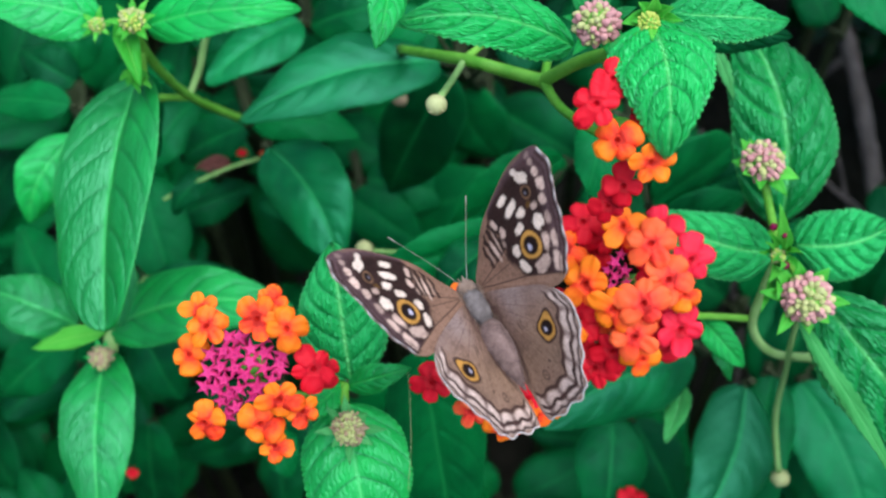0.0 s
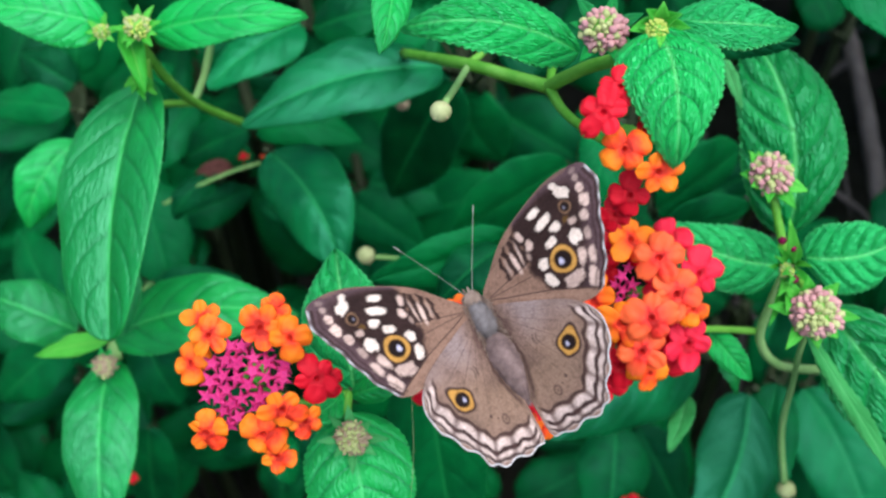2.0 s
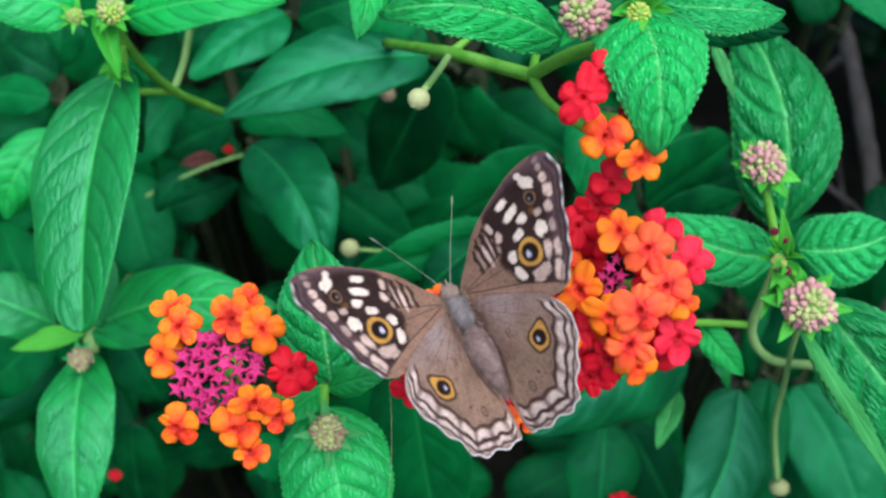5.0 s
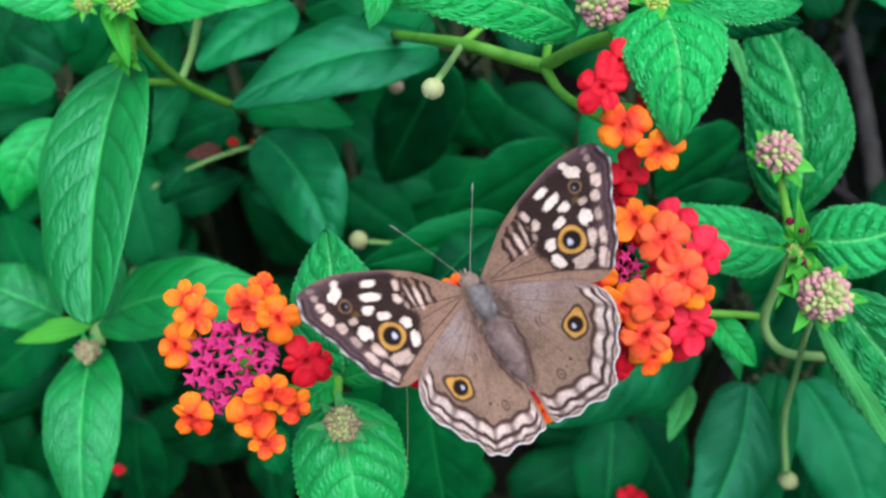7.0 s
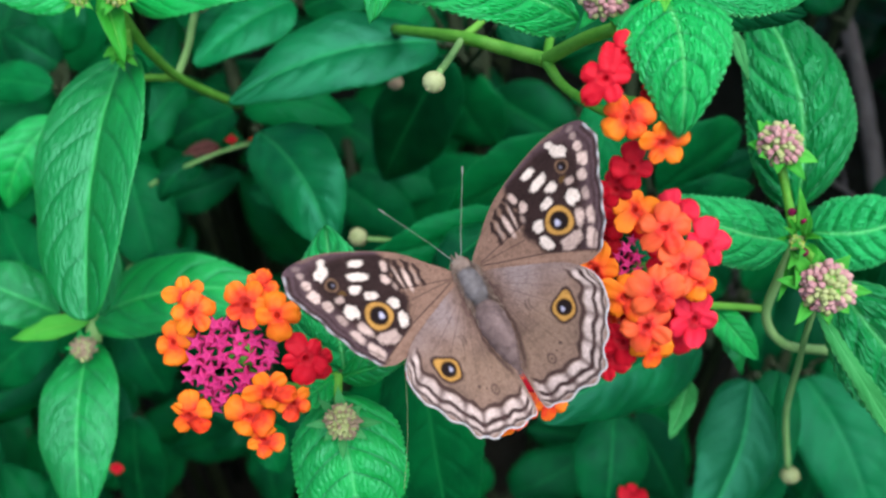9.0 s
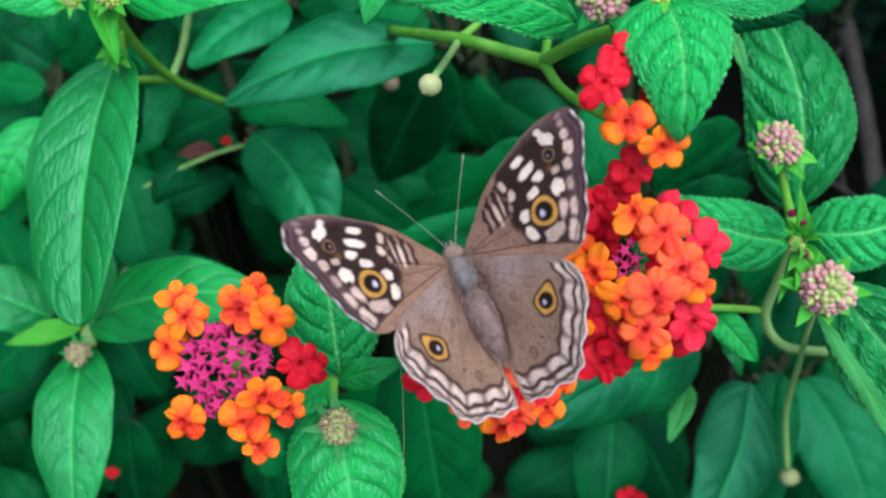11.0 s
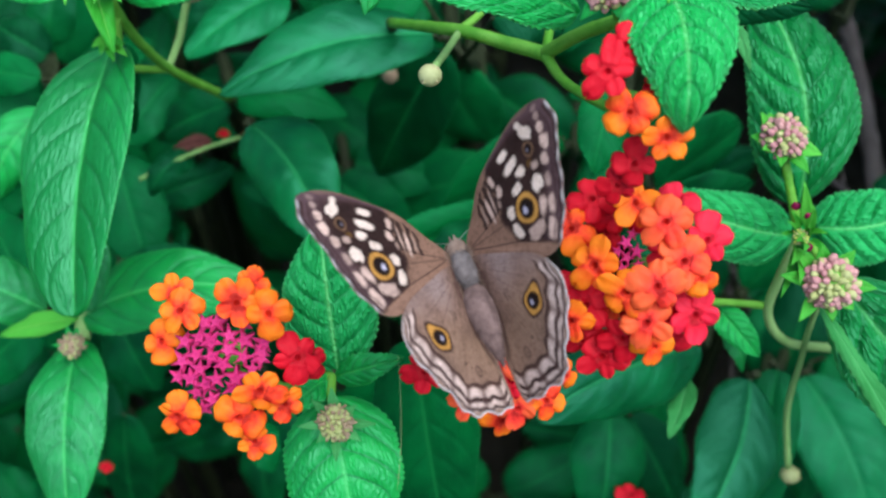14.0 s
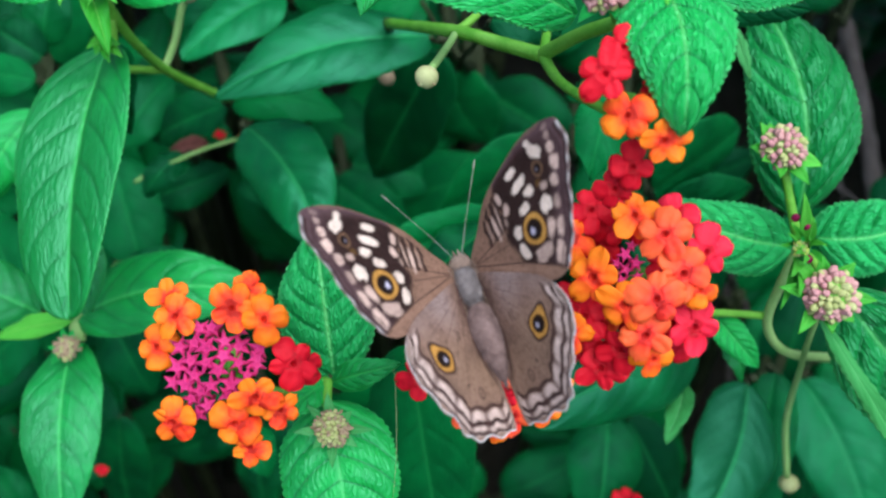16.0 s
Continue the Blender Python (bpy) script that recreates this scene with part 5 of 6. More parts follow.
def fore_colours(x, y, r, k):
    wob = rough_edge(x, y, 1.2, 3.0)
    fine = rough_edge(x, y, 3.5, 8.0)
    broad = rough_edge(x, y, 0.35, 4.0)
    base = np.repeat((TAN * np.array((1.0, 0.94, 0.87)))[None], len(x), 0) * (1 + 0.14 * fine[:, None] + 0.2 * broad[:, None] + 0.04 * streaks(r, k)[:, None])
    line = np.interp(y, [-2, 0, 1.5, 3.0, 4.5, 5.5, 6.4, 7.2, 9, 14], [12.6, 11.2, 10.0, 9.6, 8.9, 8.6, 9.0, 9.5, 9.2, 9.4])
    dark = soft(x - line + 0.6 * wob, 0.8)
    ground = UMBER * (1 + 0.35 * fine[:, None] + 0.35 * broad[:, None]) * (1 + 0.7 * soft(r - 0.86, 0.2)) + np.array((0.05, 0.032, 0.04)) * soft(r - 0.88, 0.12)
    col = base * (1 - dark) + ground * dark
    # four wavy bars across the cell near the leading edge
    costa = np.interp(x, [0, 2.7, 6.5, 11.8], [5.8, 8.3, 11.1, 13.4])
    room = np.minimum(costa - 0.9 - y, y - 5.9 - 0.16 * (x - 5)) + 0.2 * wob
    for cx, wide in ((5.3, 0.32), (6.62, 0.44), (8.0, 0.42), (9.0, 0.36)):
        bar = soft(np.minimum(wide - np.abs(x + 0.06 * (y - 7.7) + 0.16 * np.sin(y * 3.4 + cx) - cx) + 0.16 * fine, room), 0.22) * 0.95
        col = col * (1 - bar) + UMBER * 0.8 * bar
    for cx, cy, a, b, turn, power in DIM + FAINT:
        col = patch(col, x, y, wob, fine, (cx, cy, a, b, turn), CREAM * np.array((1.0, 0.88, 0.87)), power, 0.3)
    # tan strip along the hind edge, closed by a dark vein
    gap = y - np.interp(x, [0, 3.7, 9.8, 16.6, 20], [5.2, 4.0, 1.8, -1.6, -3.0])
    strip = soft(-gap + 0.1 * wob, 0.3) * soft(x - 3, 2)
    col = col * (1 - strip) + base * 1.12 * strip
    for end_y, reach, power in ((-1.6, 16.6, 0.8), (1.9, 13.0, 0.0), (4.7, 8.9, 0.55), (6.6, 8.6, 0.6)):
        way = np.interp(x, [0.6, 3.7, 9.8, 16.6], [5.3, 4.0, 1.8, -1.6]) if reach > 16 else 5.3 + (end_y - 5.3) * ((x - 0.6) / (reach - 0.6))
        m = soft(0.1 - np.abs(y - way + 0.06 * wob), 0.14) * soft(reach - x, 1.5) * soft(x - 1.2, 1) * power
        col = col * (1 - m) + UMBER * 1.4 * m
    # veins part the pale cells
    outer = (k > 0.3) & (k < 0.70)
    vein = np.abs(((k * 100 / 5.2 + 0.15 * wob) % 1) - 0.5) * 5.2 / 100 * 45 * r
    m = soft(0.10 - vein, 0.16) * 0.3 * soft(r - 0.6, 0.1) * outer[:, None]
    col = col * (1 - m) + UMBER * 1.6 * m
    for spot in PALE:
        col = patch(col, x, y, wob, fine, spot, CREAM)
    col = patch(col, x, y, wob, fine, (17.0, 9.2, 1.0, 0.35, 40), OCHRE * 0.3, 0.6)
    col = eye_spot(col, x, y, 17.6, 10.4, 0.9, 0.66, 0.2, ring=np.array((0.26, 0.14, 0.08)), shine=0.4)
    col = eye_spot(col, x, y, 13.72, 4.4, 1.9, 1.25, 0.52)
    out_edge = ((k > 0.3) & (k < 0.70))[:, None]
    for low, high, power in ((0.925, 0.945, 0.6), (0.962, 0.985, 0.85)):
        band = soft(r - low + 0.006 * wob, 0.014) * soft(high - r, 0.014) * out_edge * power
        col = col * (1 - band) + UMBER * band
    fringe = soft(r - 0.986, 0.008) * out_edge * (0.4 + 0.3 * np.sin(k * 125))[:, None]
    col = col * (1 - fringe) + WHITE * fringe
    lead = soft(r - 0.952 + 0.01 * wob, 0.03) * (k < 0.25)[:, None] * 0.75
    return col * (1 - lead) + TAN * 0.75 * lead


def hind_colours(x, y, r, k):
    wob = rough_edge(x, y, 0.9, 5.0)
    fine = rough_edge(x, y, 3.2, 2.0)
    broad = rough_edge(x, y, 0.28, 9.0)
    col = np.repeat(TAN[None], len(x), 0) * (1 + 0.15 * fine[:, None] + 0.13 * wob[:, None] + 0.3 * broad[:, None] + (0.03 + 0.14 * np.clip(1 - r * 1.6, 0, 1))[:, None] * streaks(r, k)[:, None])
    # grey-lilac towards the leading edge, warmer brown behind
    grey = soft(y + 1.5 - 0.1 * x + 2.5 * broad, 6) * soft(x - 3.0, 3) * 0.8
    col = col * (1 - grey) + np.array((0.255, 0.19, 0.182)) * (1 + 0.15 * fine[:, None]) * grey
    warm = soft(-y - 3.5 + 3 * broad, 5) * soft(0.8 - r, 0.3) * 0.5
    col = col * (1 - warm) + np.array((0.235, 0.148, 0.095)) * (1 + 0.15 * fine[:, None]) * warm
    edge = soft(np.minimum(k - 0.16, 0.69 - k), 0.03)
    cellk = np.abs(((k * 12.5) % 1) - 0.5)
    q = r - 0.02 * np.cos(2 * math.pi * k * 12.5) + 0.014 * wob
    pale = soft(q - 0.825, 0.03) * soft(0.985 - q, 0.01) * edge
    col = col * (1 - pale) + np.array((0.56, 0.42, 0.37)) * (1 + 0.2 * fine[:, None] + 0.35 * wob[:, None]) * pale
    for low, high, power in ((0.785, 0.817, 0.9), (0.884, 0.918, 1.0), (0.95, 0.978, 0.95)):
        m = soft(q - low + 0.004 * fine, 0.016) * soft(high - q, 0.016) * edge * power
        col = col * (1 - m) + UMBER * 1.35 * m
    m = soft(0.2 - np.abs(cellk - 0.5) * 1.6 + 0.2 * wob, 0.3) * soft(q - 0.8, 0.02) * edge * 0.7
    col = col * (1 - m) + UMBER * 2.2 * m
    # faint veins over the brown field
    vein = np.abs(((k * 12.5 + 0.5) % 1) - 0.5)
    m = soft(0.05 - vein, 0.08) * soft(r - 0.12, 0.2) * (0.12 + 0.35 * soft(0.5 - r, 0.3)) * soft(0.82 - r, 0.05)
    col = col * (1 - m) + UMBER * 2 * m
    fringe = soft(r - 0.989, 0.006) * edge * 0.9
    col = col * (1 - fringe) + WHITE * fringe
    col = eye_spot(col, x, y, 8.5, -5.6, 1.5, 1.06, 0.34, 0.42, 0.95)
    for cx, cy, rad in ((3.45, -10.5, 0.5),):
        d = np.abs(np.hypot(x - cx, (y - cy) * 0.75) - rad)
        m = soft(0.1 - d + 0.1 * wob, 0.14) * 0.7
        col = col * (1 - m) + UMBER * 1.5 * m
    for off in (0.0, 0.55):
        bow = np.abs(x - 4.0 - off - 0.35 * np.clip((y + 2.9) / 0.8, -1, 1) ** 2)
        m = soft(np.minimum(0.1 - bow, 0.75 - np.abs(y + 2.9)) + 0.08 * wob, 0.16) * 0.65
        col = col * (1 - m) + UMBER * 1.5 * m
    # shadow of the inner fold, painted as a dark line beside the abdomen
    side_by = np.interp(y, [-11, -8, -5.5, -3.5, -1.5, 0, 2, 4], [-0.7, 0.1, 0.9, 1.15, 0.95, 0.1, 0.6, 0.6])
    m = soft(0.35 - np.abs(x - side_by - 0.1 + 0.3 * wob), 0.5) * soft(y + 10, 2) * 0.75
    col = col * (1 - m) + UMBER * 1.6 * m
    # dark brown hair and the shade beside the thorax, painted as one blotch
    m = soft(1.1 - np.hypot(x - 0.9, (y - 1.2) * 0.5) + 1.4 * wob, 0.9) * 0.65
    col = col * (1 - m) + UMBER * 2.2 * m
    for cx, cy, rad in ((3.45, -10.5, 0.16), (5.6, -9.3, 0.26), (4.6, -9.9, 0.14)):
        m = soft(rad - np.hypot(x - cx, y - cy), 0.15) * 0.8
        col = col * (1 - m) + UMBER * 1.4 * m
    return col


def wing(name, parent, outline, root, side, paint, lift, scallop):
    """A thin cambered blade, painted above with its scale pattern and plain buff below."""
    steps, rings = 15, 120
    rim = closed_curve(outline, steps)
    n = len(rim)
    root = Vector((*root, 0))
    ks = np.arange(n) / n
    wave = np.array([1 - (scallop * (0.5 + 0.5 * math.cos(2 * math.pi * k * 12.5)) if 0.28 < k < 0.76 else 0) for k in ks])
    rs = np.linspace(0, 1, rings) ** 0.75
    px = np.array([root.x + (p.x - root.x) * w for p, w in zip(rim, wave)])
    py = np.array([root.y + (p.y - root.y) * w for p, w in zip(rim, wave)])
    x = (root.x + rs[:, None] * (px - root.x)[None]).ravel()
    y = (root.y + rs[:, None] * (py - root.y)[None]).ravel()
    r = np.repeat(rs, n)
    k = np.tile(ks, rings)
    z = lift + 0.5 * np.sin(np.clip(x / 24, 0, 1) * math.pi) + 0.03 * np.sin(k * 2 * math.pi * 12.5) * r * (r > 0.2) + 0.12 * np.sin(x * 0.5 + y * 0.3)
    colours = paint(x, y, r, k)
    top = np.stack([side * x, y, z], 1) * MM
    low = top - np.array([0, 0, 0.00012])
    total = n * rings
    faces = []
    for i in range(rings - 1):
        for j in range(n):
            a, b = i * n + j, i * n + (j + 1) % n
            quad = (a, a + n, b + n, b)
            faces.append(quad if side < 0 else quad[::-1])
            under = tuple(v + total for v in quad)
            faces.append(under[::-1] if side < 0 else under)
    last = (rings - 1) * n
    faces += [(last + j, last + (j + 1) % n, last + (j + 1) % n + total, last + j + total) for j in range(n)]
    me = mesh_of(name, np.concatenate([top, low]).tolist(), faces, WING)
    layer = me.color_attributes.new("scales", "FLOAT_COLOR", "POINT")
    under = np.repeat((TAN * 1.6)[None], total, 0)
    rgba = np.concatenate([np.concatenate([np.clip(colours, 0, 1), under]), np.ones((2 * total, 1))], 1)
    layer.data.foreach_set("color", rgba.astype(np.float32).ravel())
    return part(name, me, parent)


HINGE = (1.3, 0.0, 0.5)


def butterfly():
    fly = new("butterfly")
    fly.empty_display_size = 0.01
    tagged(fly, "brown pansy butterfly with cream spots and orange eyespots feeding", "butterfly")
    BASE[fly] = Vector((0, 0, 0))

    def solid(name, sections, material, sides=18, bump_by=0.0, label="", hairs=0):
        """A body of round sections: y, half width, half height, z."""
        verts, faces = [], []
        for y, a, c, z in sections:
            for j in range(sides):
                th = 2 * math.pi * j / sides
                s = 1 + bump_by * noise.noise(Vector((y * 2, math.cos(th) * 2, math.sin(th) * 2)))
                verts.append((a * s * math.cos(th) * MM, y * MM, (z + c * s * math.sin(th)) * MM))
        for i in range(len(sections) - 1):
            for j in range(sides):
                a, b = i * sides + j, i * sides + (j + 1) % sides
                faces.append((a, a + sides, b + sides, b))
        faces += [tuple(range(sides)), tuple(range(len(verts) - sides, len(verts)))[::-1]]
        rnd = random.Random(len(verts))
        for _ in range(hairs):
            y, a, c, z = sections[rnd.randrange(1, len(sections) - 1)]
            th = rnd.uniform(-0.3, math.pi + 0.3)
            at = Vector((a * 0.95 * math.cos(th), y + rnd.uniform(-0.5, 0.5), z + c * 0.95 * math.sin(th)))
            tip = at + Vector((math.cos(th) * 0.45, -rnd.uniform(0.5, 1.2), math.sin(th) * 0.35)) * rnd.uniform(0.7, 1.3)
            across = Vector((-math.sin(th), 0, math.cos(th))) * 0.07
            n = len(verts)
            verts += [((at - across) * MM)[:], ((at + across) * MM)[:], (tip * MM)[:]]
            faces.append((n, n + 1, n + 2))
        return part(name, mesh_of(name, verts, faces, material), fly, label)

    solid("thorax", [(5.9, 0.7, 0.6, -0.1), (5.6, 1.2, 1.0, 0.1), (4.8, 1.6, 1.4, 0.3), (3.8, 1.8, 1.65, 0.4), (2.7, 1.8, 1.65, 0.4), (1.7, 1.5, 1.45, 0.3), (0.9, 1.1, 1.1, 0.1), (0.3, 0.7, 0.7, -0.2)], DOWNY, 26, 0.2, "blue-grey furry thorax", 700)
    rings = []
    for k in range(33):
        s = k / 32
        w = 2.2 * math.sin(math.pi * (0.05 + 0.95 * s) ** 0.66) ** 0.8
        rings.append((0.6 - 10.9 * s, max(0.25, w) * (1 + 0.035 * math.cos(k * math.pi * 0.5)), max(0.22, w * 0.95), 0.55 - 0.9 * s * s))
    solid("abdomen", rings, BELLY, 22, 0.06, "pinkish-grey banded abdomen", 260)
    solid("head", [(7.8, 0.4, 0.4, -0.5), (7.5, 1.0, 0.8, -0.5), (6.9, 1.45, 1.1, -0.35), (6.2, 1.45, 1.15, -0.25), (5.5, 1.05, 0.85, -0.2)], FUR, 16, 0.2, "tan furry head", 240)
    # long tan hairs on the flanks, lying back over the wing roots
    rnd = random.Random(77)
    for flank in (1, -1):
        verts, faces = [], []
        for _ in range(260):
            y = rnd.uniform(-1.5, 6.4)
            at = Vector((flank * rnd.uniform(1.1, 1.75), y, rnd.uniform(0.5, 1.3)))
            tip = at + Vector((flank * rnd.uniform(0.2, 1.1), -rnd.uniform(0.5, 1.7), rnd.uniform(-0.1, 0.5)))
            bow = (at + tip) * 0.5 + Vector((0, 0, 0.2))
            across = (tip - at).cross(Vector((0, 0, 1))).normalized() * 0.035
            n = len(verts)
            verts += [((at - across) * MM)[:], ((at + across) * MM)[:], ((bow + across * 0.8) * MM)[:], ((bow - across * 0.8) * MM)[:], (tip * MM)[:]]
            faces += [(n, n + 1, n + 2, n + 3), (n + 3, n + 2, n + 4)]
        part("hair_tuft", mesh_of("hair_tuft", verts, faces, FUR), fly, "long tan hairs beside the thorax")
    feelers = {}
    for side in (1, -1):
        v, f = ball(0.62, (0.8, 1, 1), 10, 14)
        part("eye", mesh_of("eye", [((p.x + side * 0.95) * MM, (p.y + 6.9) * MM, (p.z - 0.4) * MM) for p in v], f, EYE), fly, "dark brown compound eye")
        verts, faces = tube([(0, 0, 0), (side * 1.9, 3.6, 1.2), (side * 3.9, 7.1, 2.2), (side * 5.5, 9.9, 2.8)], [0.055, 0.04, 0.035, 0.04], 6)
        feeler = part("antenna", mesh_of("antenna", [(p * MM)[:] for p in verts], faces, FEELER), fly)
        verts, faces = tube([(side * 5.35, 9.6, 2.75), (side * 5.65, 10.2, 2.85), (side * 6.0, 10.8, 2.95)], [0.05, 0.11, 0.07], 7)
        part("club", mesh_of("club", [(p * MM)[:] for p in verts], faces, FEELER), feeler, "pale tip of the antenna")
        feelers[side] = feeler
        verts, faces = tube([(side * 0.2, 7.3, -0.8), (side * 0.3, 8.2, -0.9), (side * 0.35, 8.7, -0.7)], [0.25, 0.2, 0.08], 7)
        part("palp", mesh_of("palp", [(p * MM)[:] for p in verts], faces, FUR), fly)
        for y, out, ahead in ((5.4, 4.2, 3.0), (3.6, 5.0, 0.4), (2.2, 4.6, -3.4)):
            verts, faces = tube([(side * 0.9, y, -1.0), (side * out * 0.6, y + ahead * 0.5, -1.4), (side * out * 0.85, y + ahead * 0.8, -6.0), (side * out, y + ahead, -9.5)], [0.28, 0.22, 0.17, 0.12], 6)
            part("leg", mesh_of("leg", [(p * MM)[:] for p in verts], faces, FUR), fly)
    wings = {}
    for side in (1, -1):
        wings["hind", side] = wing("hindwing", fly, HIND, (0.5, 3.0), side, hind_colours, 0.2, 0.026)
        wings["fore", side] = wing("forewing", fly, FORE, (0.6, 5.4), side, fore_colours, 0.0, 0.012)
    return fly, wings, feelers


BUTTERFLY, WINGS, FEELERS = butterfly()



# ---- what moves ----
def sway(ob, rows):
    """The shoot rocks in the air: seconds, and millimetres along its face."""
    walk(ob, [(t, FACE @ Matrix.Translation((BASE[ob] + Vector((du, dv, 0))) * MM)) for t, du, dv in rows])


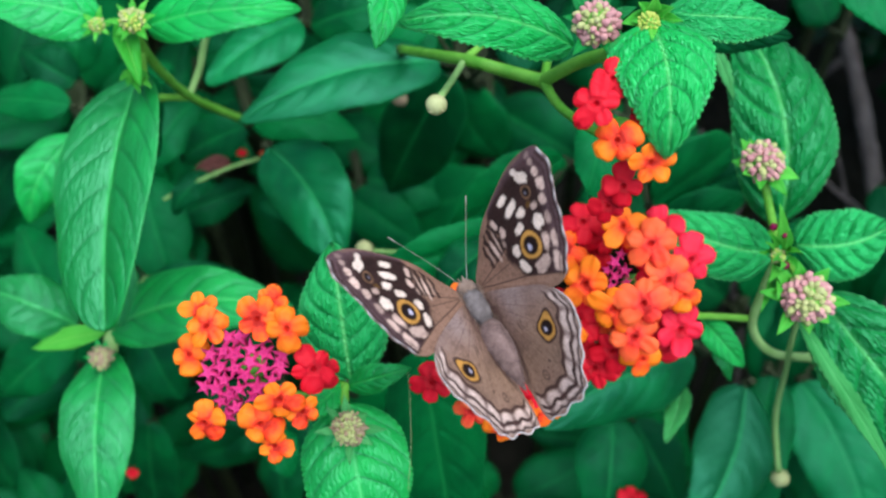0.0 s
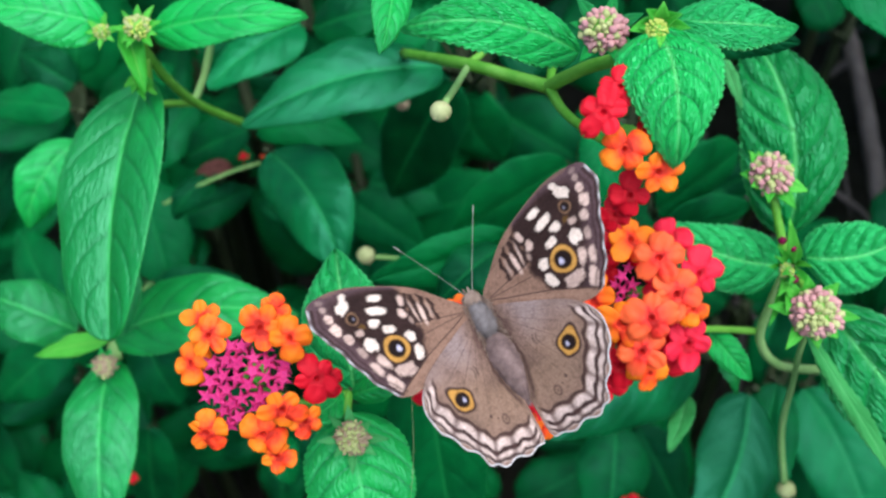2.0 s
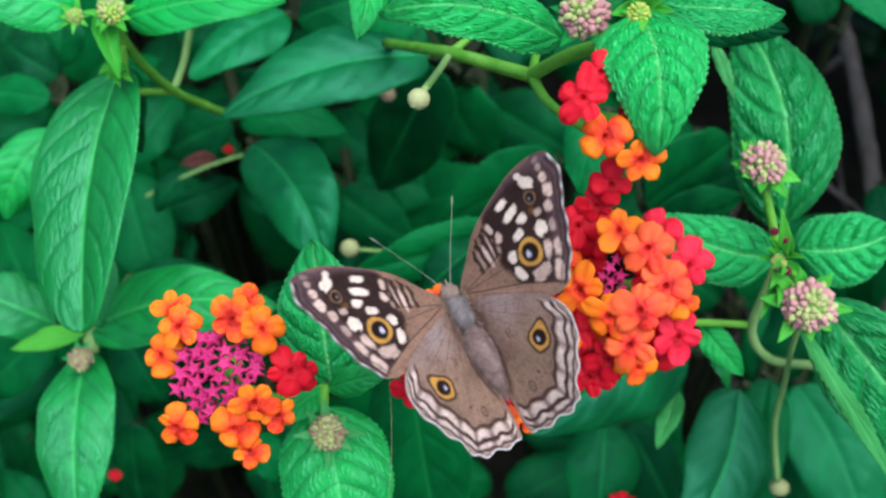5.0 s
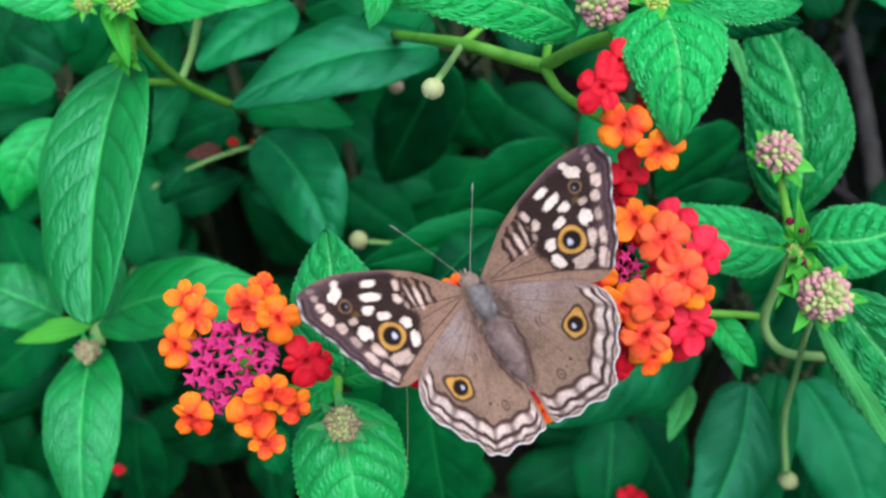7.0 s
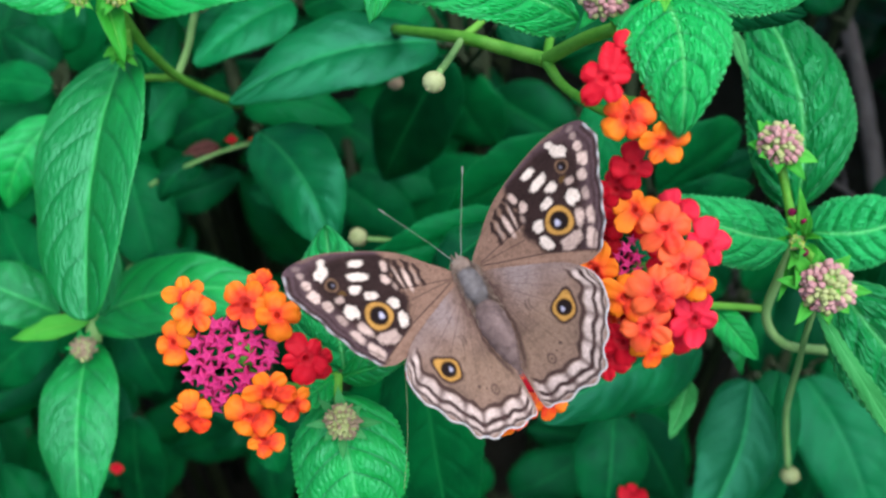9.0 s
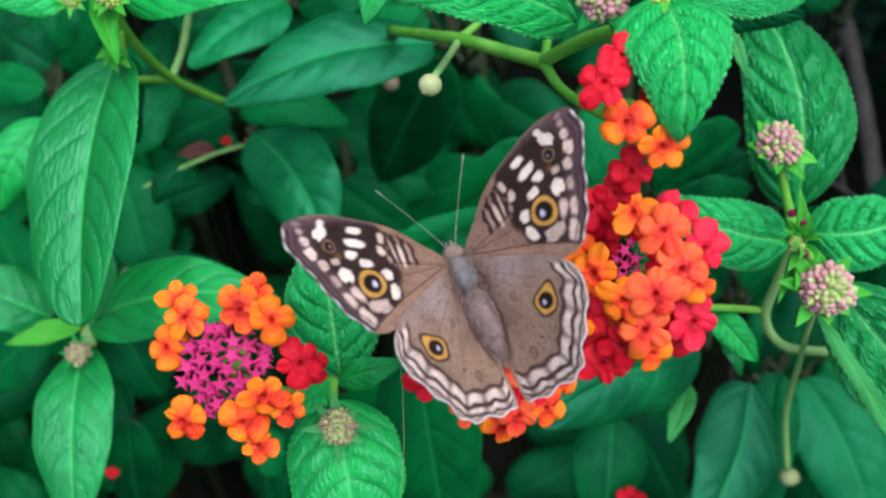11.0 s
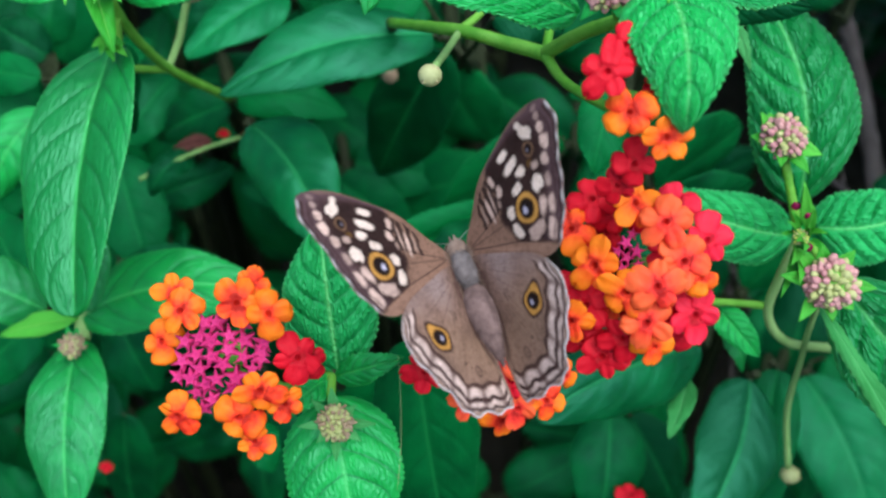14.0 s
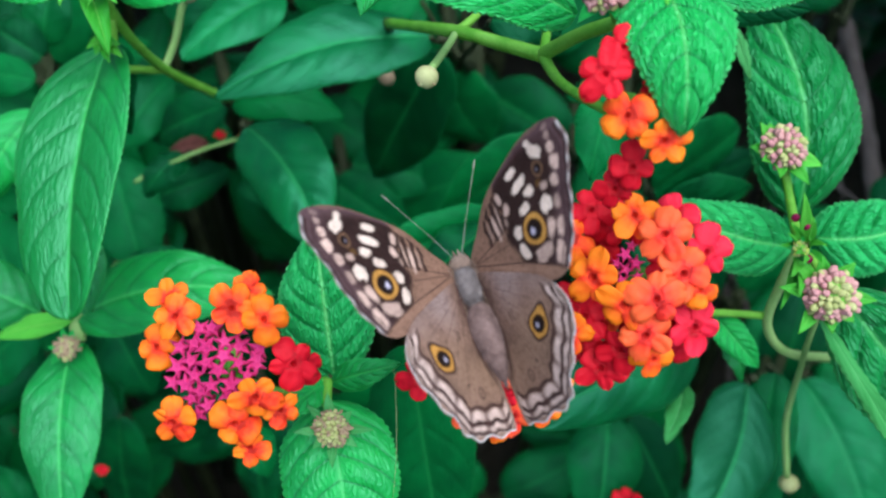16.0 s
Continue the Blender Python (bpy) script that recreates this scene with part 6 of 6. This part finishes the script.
def motions():
    sway(LEFT, [(0.0, 0.06, -0.13), (0.5, 0.20, 0.18), (1.0, 0.48, 0.11), (1.5, 0.32, 0.12), (2.0, 0.29, 0.23), (2.5, 0.32, -0.08), (3.0, 0.38, -0.14), (3.5, 0.33, -0.05), (4.0, 0.08, 0.03), (6.5, 0.21, 0.18), (7.0, -0.06, 0.02), (7.5, 0.20, 0.27), (8.0, 0.18, -0.14), (8.5, 0.15, -0.02), (9.0, 0.11, -0.01), (11.5, 0.15, 0.31), (12.0, 0.44, 0.24), (12.5, 0.60, 0.06), (13.0, 0.54, 0.01), (13.5, 0.53, -0.05), (14.0, 0.32, -0.33), (14.5, 0.24, -0.23), (15.0, 0.09, 0.01), (15.5, 0.60, 0.48), (16.0, 0.46, -0.17)])
    sway(RIGHT, [(0.0, -0.66, 0.59), (0.5, -0.47, 0.64), (1.0, -0.03, 0.11), (1.5, -0.10, -0.16), (2.0, -0.24, -0.01), (2.5, -0.25, 0.04), (3.0, -0.06, -0.29), (3.5, 0.09, -0.84), (4.0, 0.26, -0.61), (6.5, 0.39, 0.08), (7.0, 0.03, -0.02), (7.5, 0.43, -0.04), (8.0, 0.35, 0.02), (8.5, 0.12, 0.62), (9.0, -0.04, 0.69), (11.5, 0.01, 0.96), (12.0, 0.15, 0.53), (12.5, 0.21, 0.05), (13.0, -0.02, 0.13), (13.5, -0.17, 0.66), (14.0, 0.04, 0.90), (14.5, -0.01, 0.63), (15.0, 0.06, 0.16), (15.5, 0.38, 0.28), (16.0, 0.34, -0.06)])
    sway(TOP, [(0.0, 0.62, 0.38), (0.5, 0.81, 0.73), (1.0, 0.55, 0.88), (1.5, 0.52, 0.61), (2.0, 0.72, 0.78), (2.5, 0.50, 0.77), (3.0, 0.41, 0.78), (3.5, 0.73, 0.62), (4.0, 0.65, 0.40), (6.5, 0.66, 0.32), (7.0, -0.05, -0.03), (7.5, 0.28, 0.09), (8.0, 0.32, -0.04), (8.5, 0.36, -0.01), (9.0, 0.25, 0.11), (11.5, 0.36, 0.07), (12.0, 0.34, 0.18), (12.5, 0.51, 0.31), (13.0, 0.61, 0.11), (13.5, 0.47, -0.21), (14.0, 0.38, -0.39), (14.5, -0.11, -0.41), (15.0, -0.31, -0.53), (15.5, 0.51, 0.05), (16.0, 0.45, 0.09)])
    sway(FAR_LEFT, [(0.0, -0.35, 0.23), (0.5, 0.04, 0.06), (1.0, 0.27, 0.06), (1.5, 0.38, 0.23), (2.0, 0.54, -0.01), (2.5, -0.08, 0.12), (3.0, -0.10, 0.61), (3.5, -0.10, 0.79), (4.0, 0.09, 0.55), (6.5, 0.38, -0.02), (7.0, 0.01, -0.03), (7.5, 0.06, 0.26), (8.0, -0.02, 0.20), (8.5, -0.05, 0.08), (9.0, -0.16, 0.13), (11.5, 0.08, 0.18), (12.0, -0.12, 0.28), (12.5, -0.05, 0.26), (13.0, 0.13, 0.20), (13.5, 0.09, 0.15), (14.0, 0.07, 0.06), (14.5, 0.07, -0.02), (15.0, -0.25, -0.28), (15.5, 0.11, 0.22), (16.0, 0.21, 0.42)])
    flights = [
        (0.0, (6.63, -9.41, 15.66, -17.3, 5.6, 29.8)),
        (0.5, (6.96, -9.39, 15.89, -14.5, 6.0, 29.3)),
        (1.0, (7.25, -9.77, 15.68, -12.2, 6.3, 28.7)),
        (1.5, (6.92, -9.70, 15.36, -11.7, 6.0, 29.1)),
        (2.0, (6.84, -9.48, 15.09, -11.5, 6.4, 28.9)),
        (2.5, (7.08, -10.04, 14.72, -11.7, 7.2, 28.8)),
        (3.0, (6.78, -10.01, 14.19, -16.8, 6.3, 29.8)),
        (3.5, (6.83, -9.85, 13.69, -21.8, 6.5, 29.3)),
        (4.0, (6.67, -9.98, 13.79, -18.7, 6.3, 28.9)),
        (6.5, (7.13, -10.09, 14.23, -10.3, 9.3, 29.0)),
        (7.0, (6.89, -10.18, 14.45, -8.3, 11.2, 29.1)),
        (7.5, (7.51, -10.03, 15.04, -7.0, 13.2, 28.8)),
        (8.0, (7.16, -9.96, 15.42, -6.4, 13.1, 28.9)),
        (8.5, (6.94, -9.72, 15.48, -6.2, 11.2, 29.0)),
        (9.0, (5.61, -8.53, 14.98, -12.0, 8.0, 29.0)),
        (11.5, (4.63, -6.12, 15.06, -16.7, 4.7, 22.7)),
        (12.0, (5.26, -6.05, 15.24, -17.6, 5.0, 21.2)),
        (12.5, (4.87, -5.88, 15.63, -20.7, 1.4, 21.8)),
        (13.0, (4.39, -6.10, 15.04, -23.2, -0.9, 22.8)),
        (13.5, (4.51, -5.97, 14.70, -24.9, -0.8, 23.3)),
        (14.0, (4.82, -7.08, 15.07, -17.7, -0.7, 22.0)),
        (14.5, (4.42, -6.85, 14.97, -18.2, -1.5, 20.3)),
        (15.0, (4.82, -6.55, 14.69, -21.3, -0.7, 19.0)),
        (15.5, (5.47, -6.71, 16.00, -18.8, -2.0, 18.9)),
        (16.0, (5.74, -8.25, 17.14, -15.9, 0.3, 20.7)),
    ]
    walk(BUTTERFLY, [(t, view(*p)) for t, p in flights])
    # wing lift in degrees: seconds, right, left
    beats = [
        (0.0, 52.0, 52.1),
        (0.5, 45.7, 44.6),
        (1.0, 38.5, 39.1),
        (1.5, 33.1, 32.9),
        (2.0, 31.3, 30.8),
        (2.5, 32.3, 32.6),
        (3.0, 37.4, 36.4),
        (3.5, 42.5, 42.1),
        (4.0, 45.1, 44.4),
        (6.5, 30.9, 28.8),
        (7.0, 24.1, 22.8),
        (7.5, 19.7, 16.3),
        (8.0, 16.6, 11.9),
        (8.5, 15.3, 10.5),
        (9.0, 28.1, 26.4),
        (11.5, 38.6, 38.0),
        (12.0, 23.9, 24.1),
        (12.5, 17.4, 15.6),
        (13.0, 26.5, 24.8),
        (13.5, 38.7, 37.9),
        (14.0, 49.9, 52.2),
        (14.5, 59.7, 62.0),
        (15.0, 62.9, 64.3),
        (15.5, 61.2, 63.4),
        (16.0, 51.7, 51.7),
    ]
    for (kind, side), ob in WINGS.items():
        walk(ob, [(t, Matrix.Translation((side * HINGE[0] * MM, 0, HINGE[2] * MM)) @ Matrix.Rotation(-side * radians(right if side > 0 else left), 4, "Y")) for t, right, left in beats])
    # the feelers drop while it probes the next floret
    for side, ob in FEELERS.items():
        walk(ob, [(t, pose(side * 0.5 * MM, 7.4 * MM, 0, dip)) for t, dip in ((0, 0), (4, 0), (9, 0), (11.5, 0), (12.0, -35), (12.5, -78), (15.0, -78), (15.5, -40), (16.0, 0))])


motions()
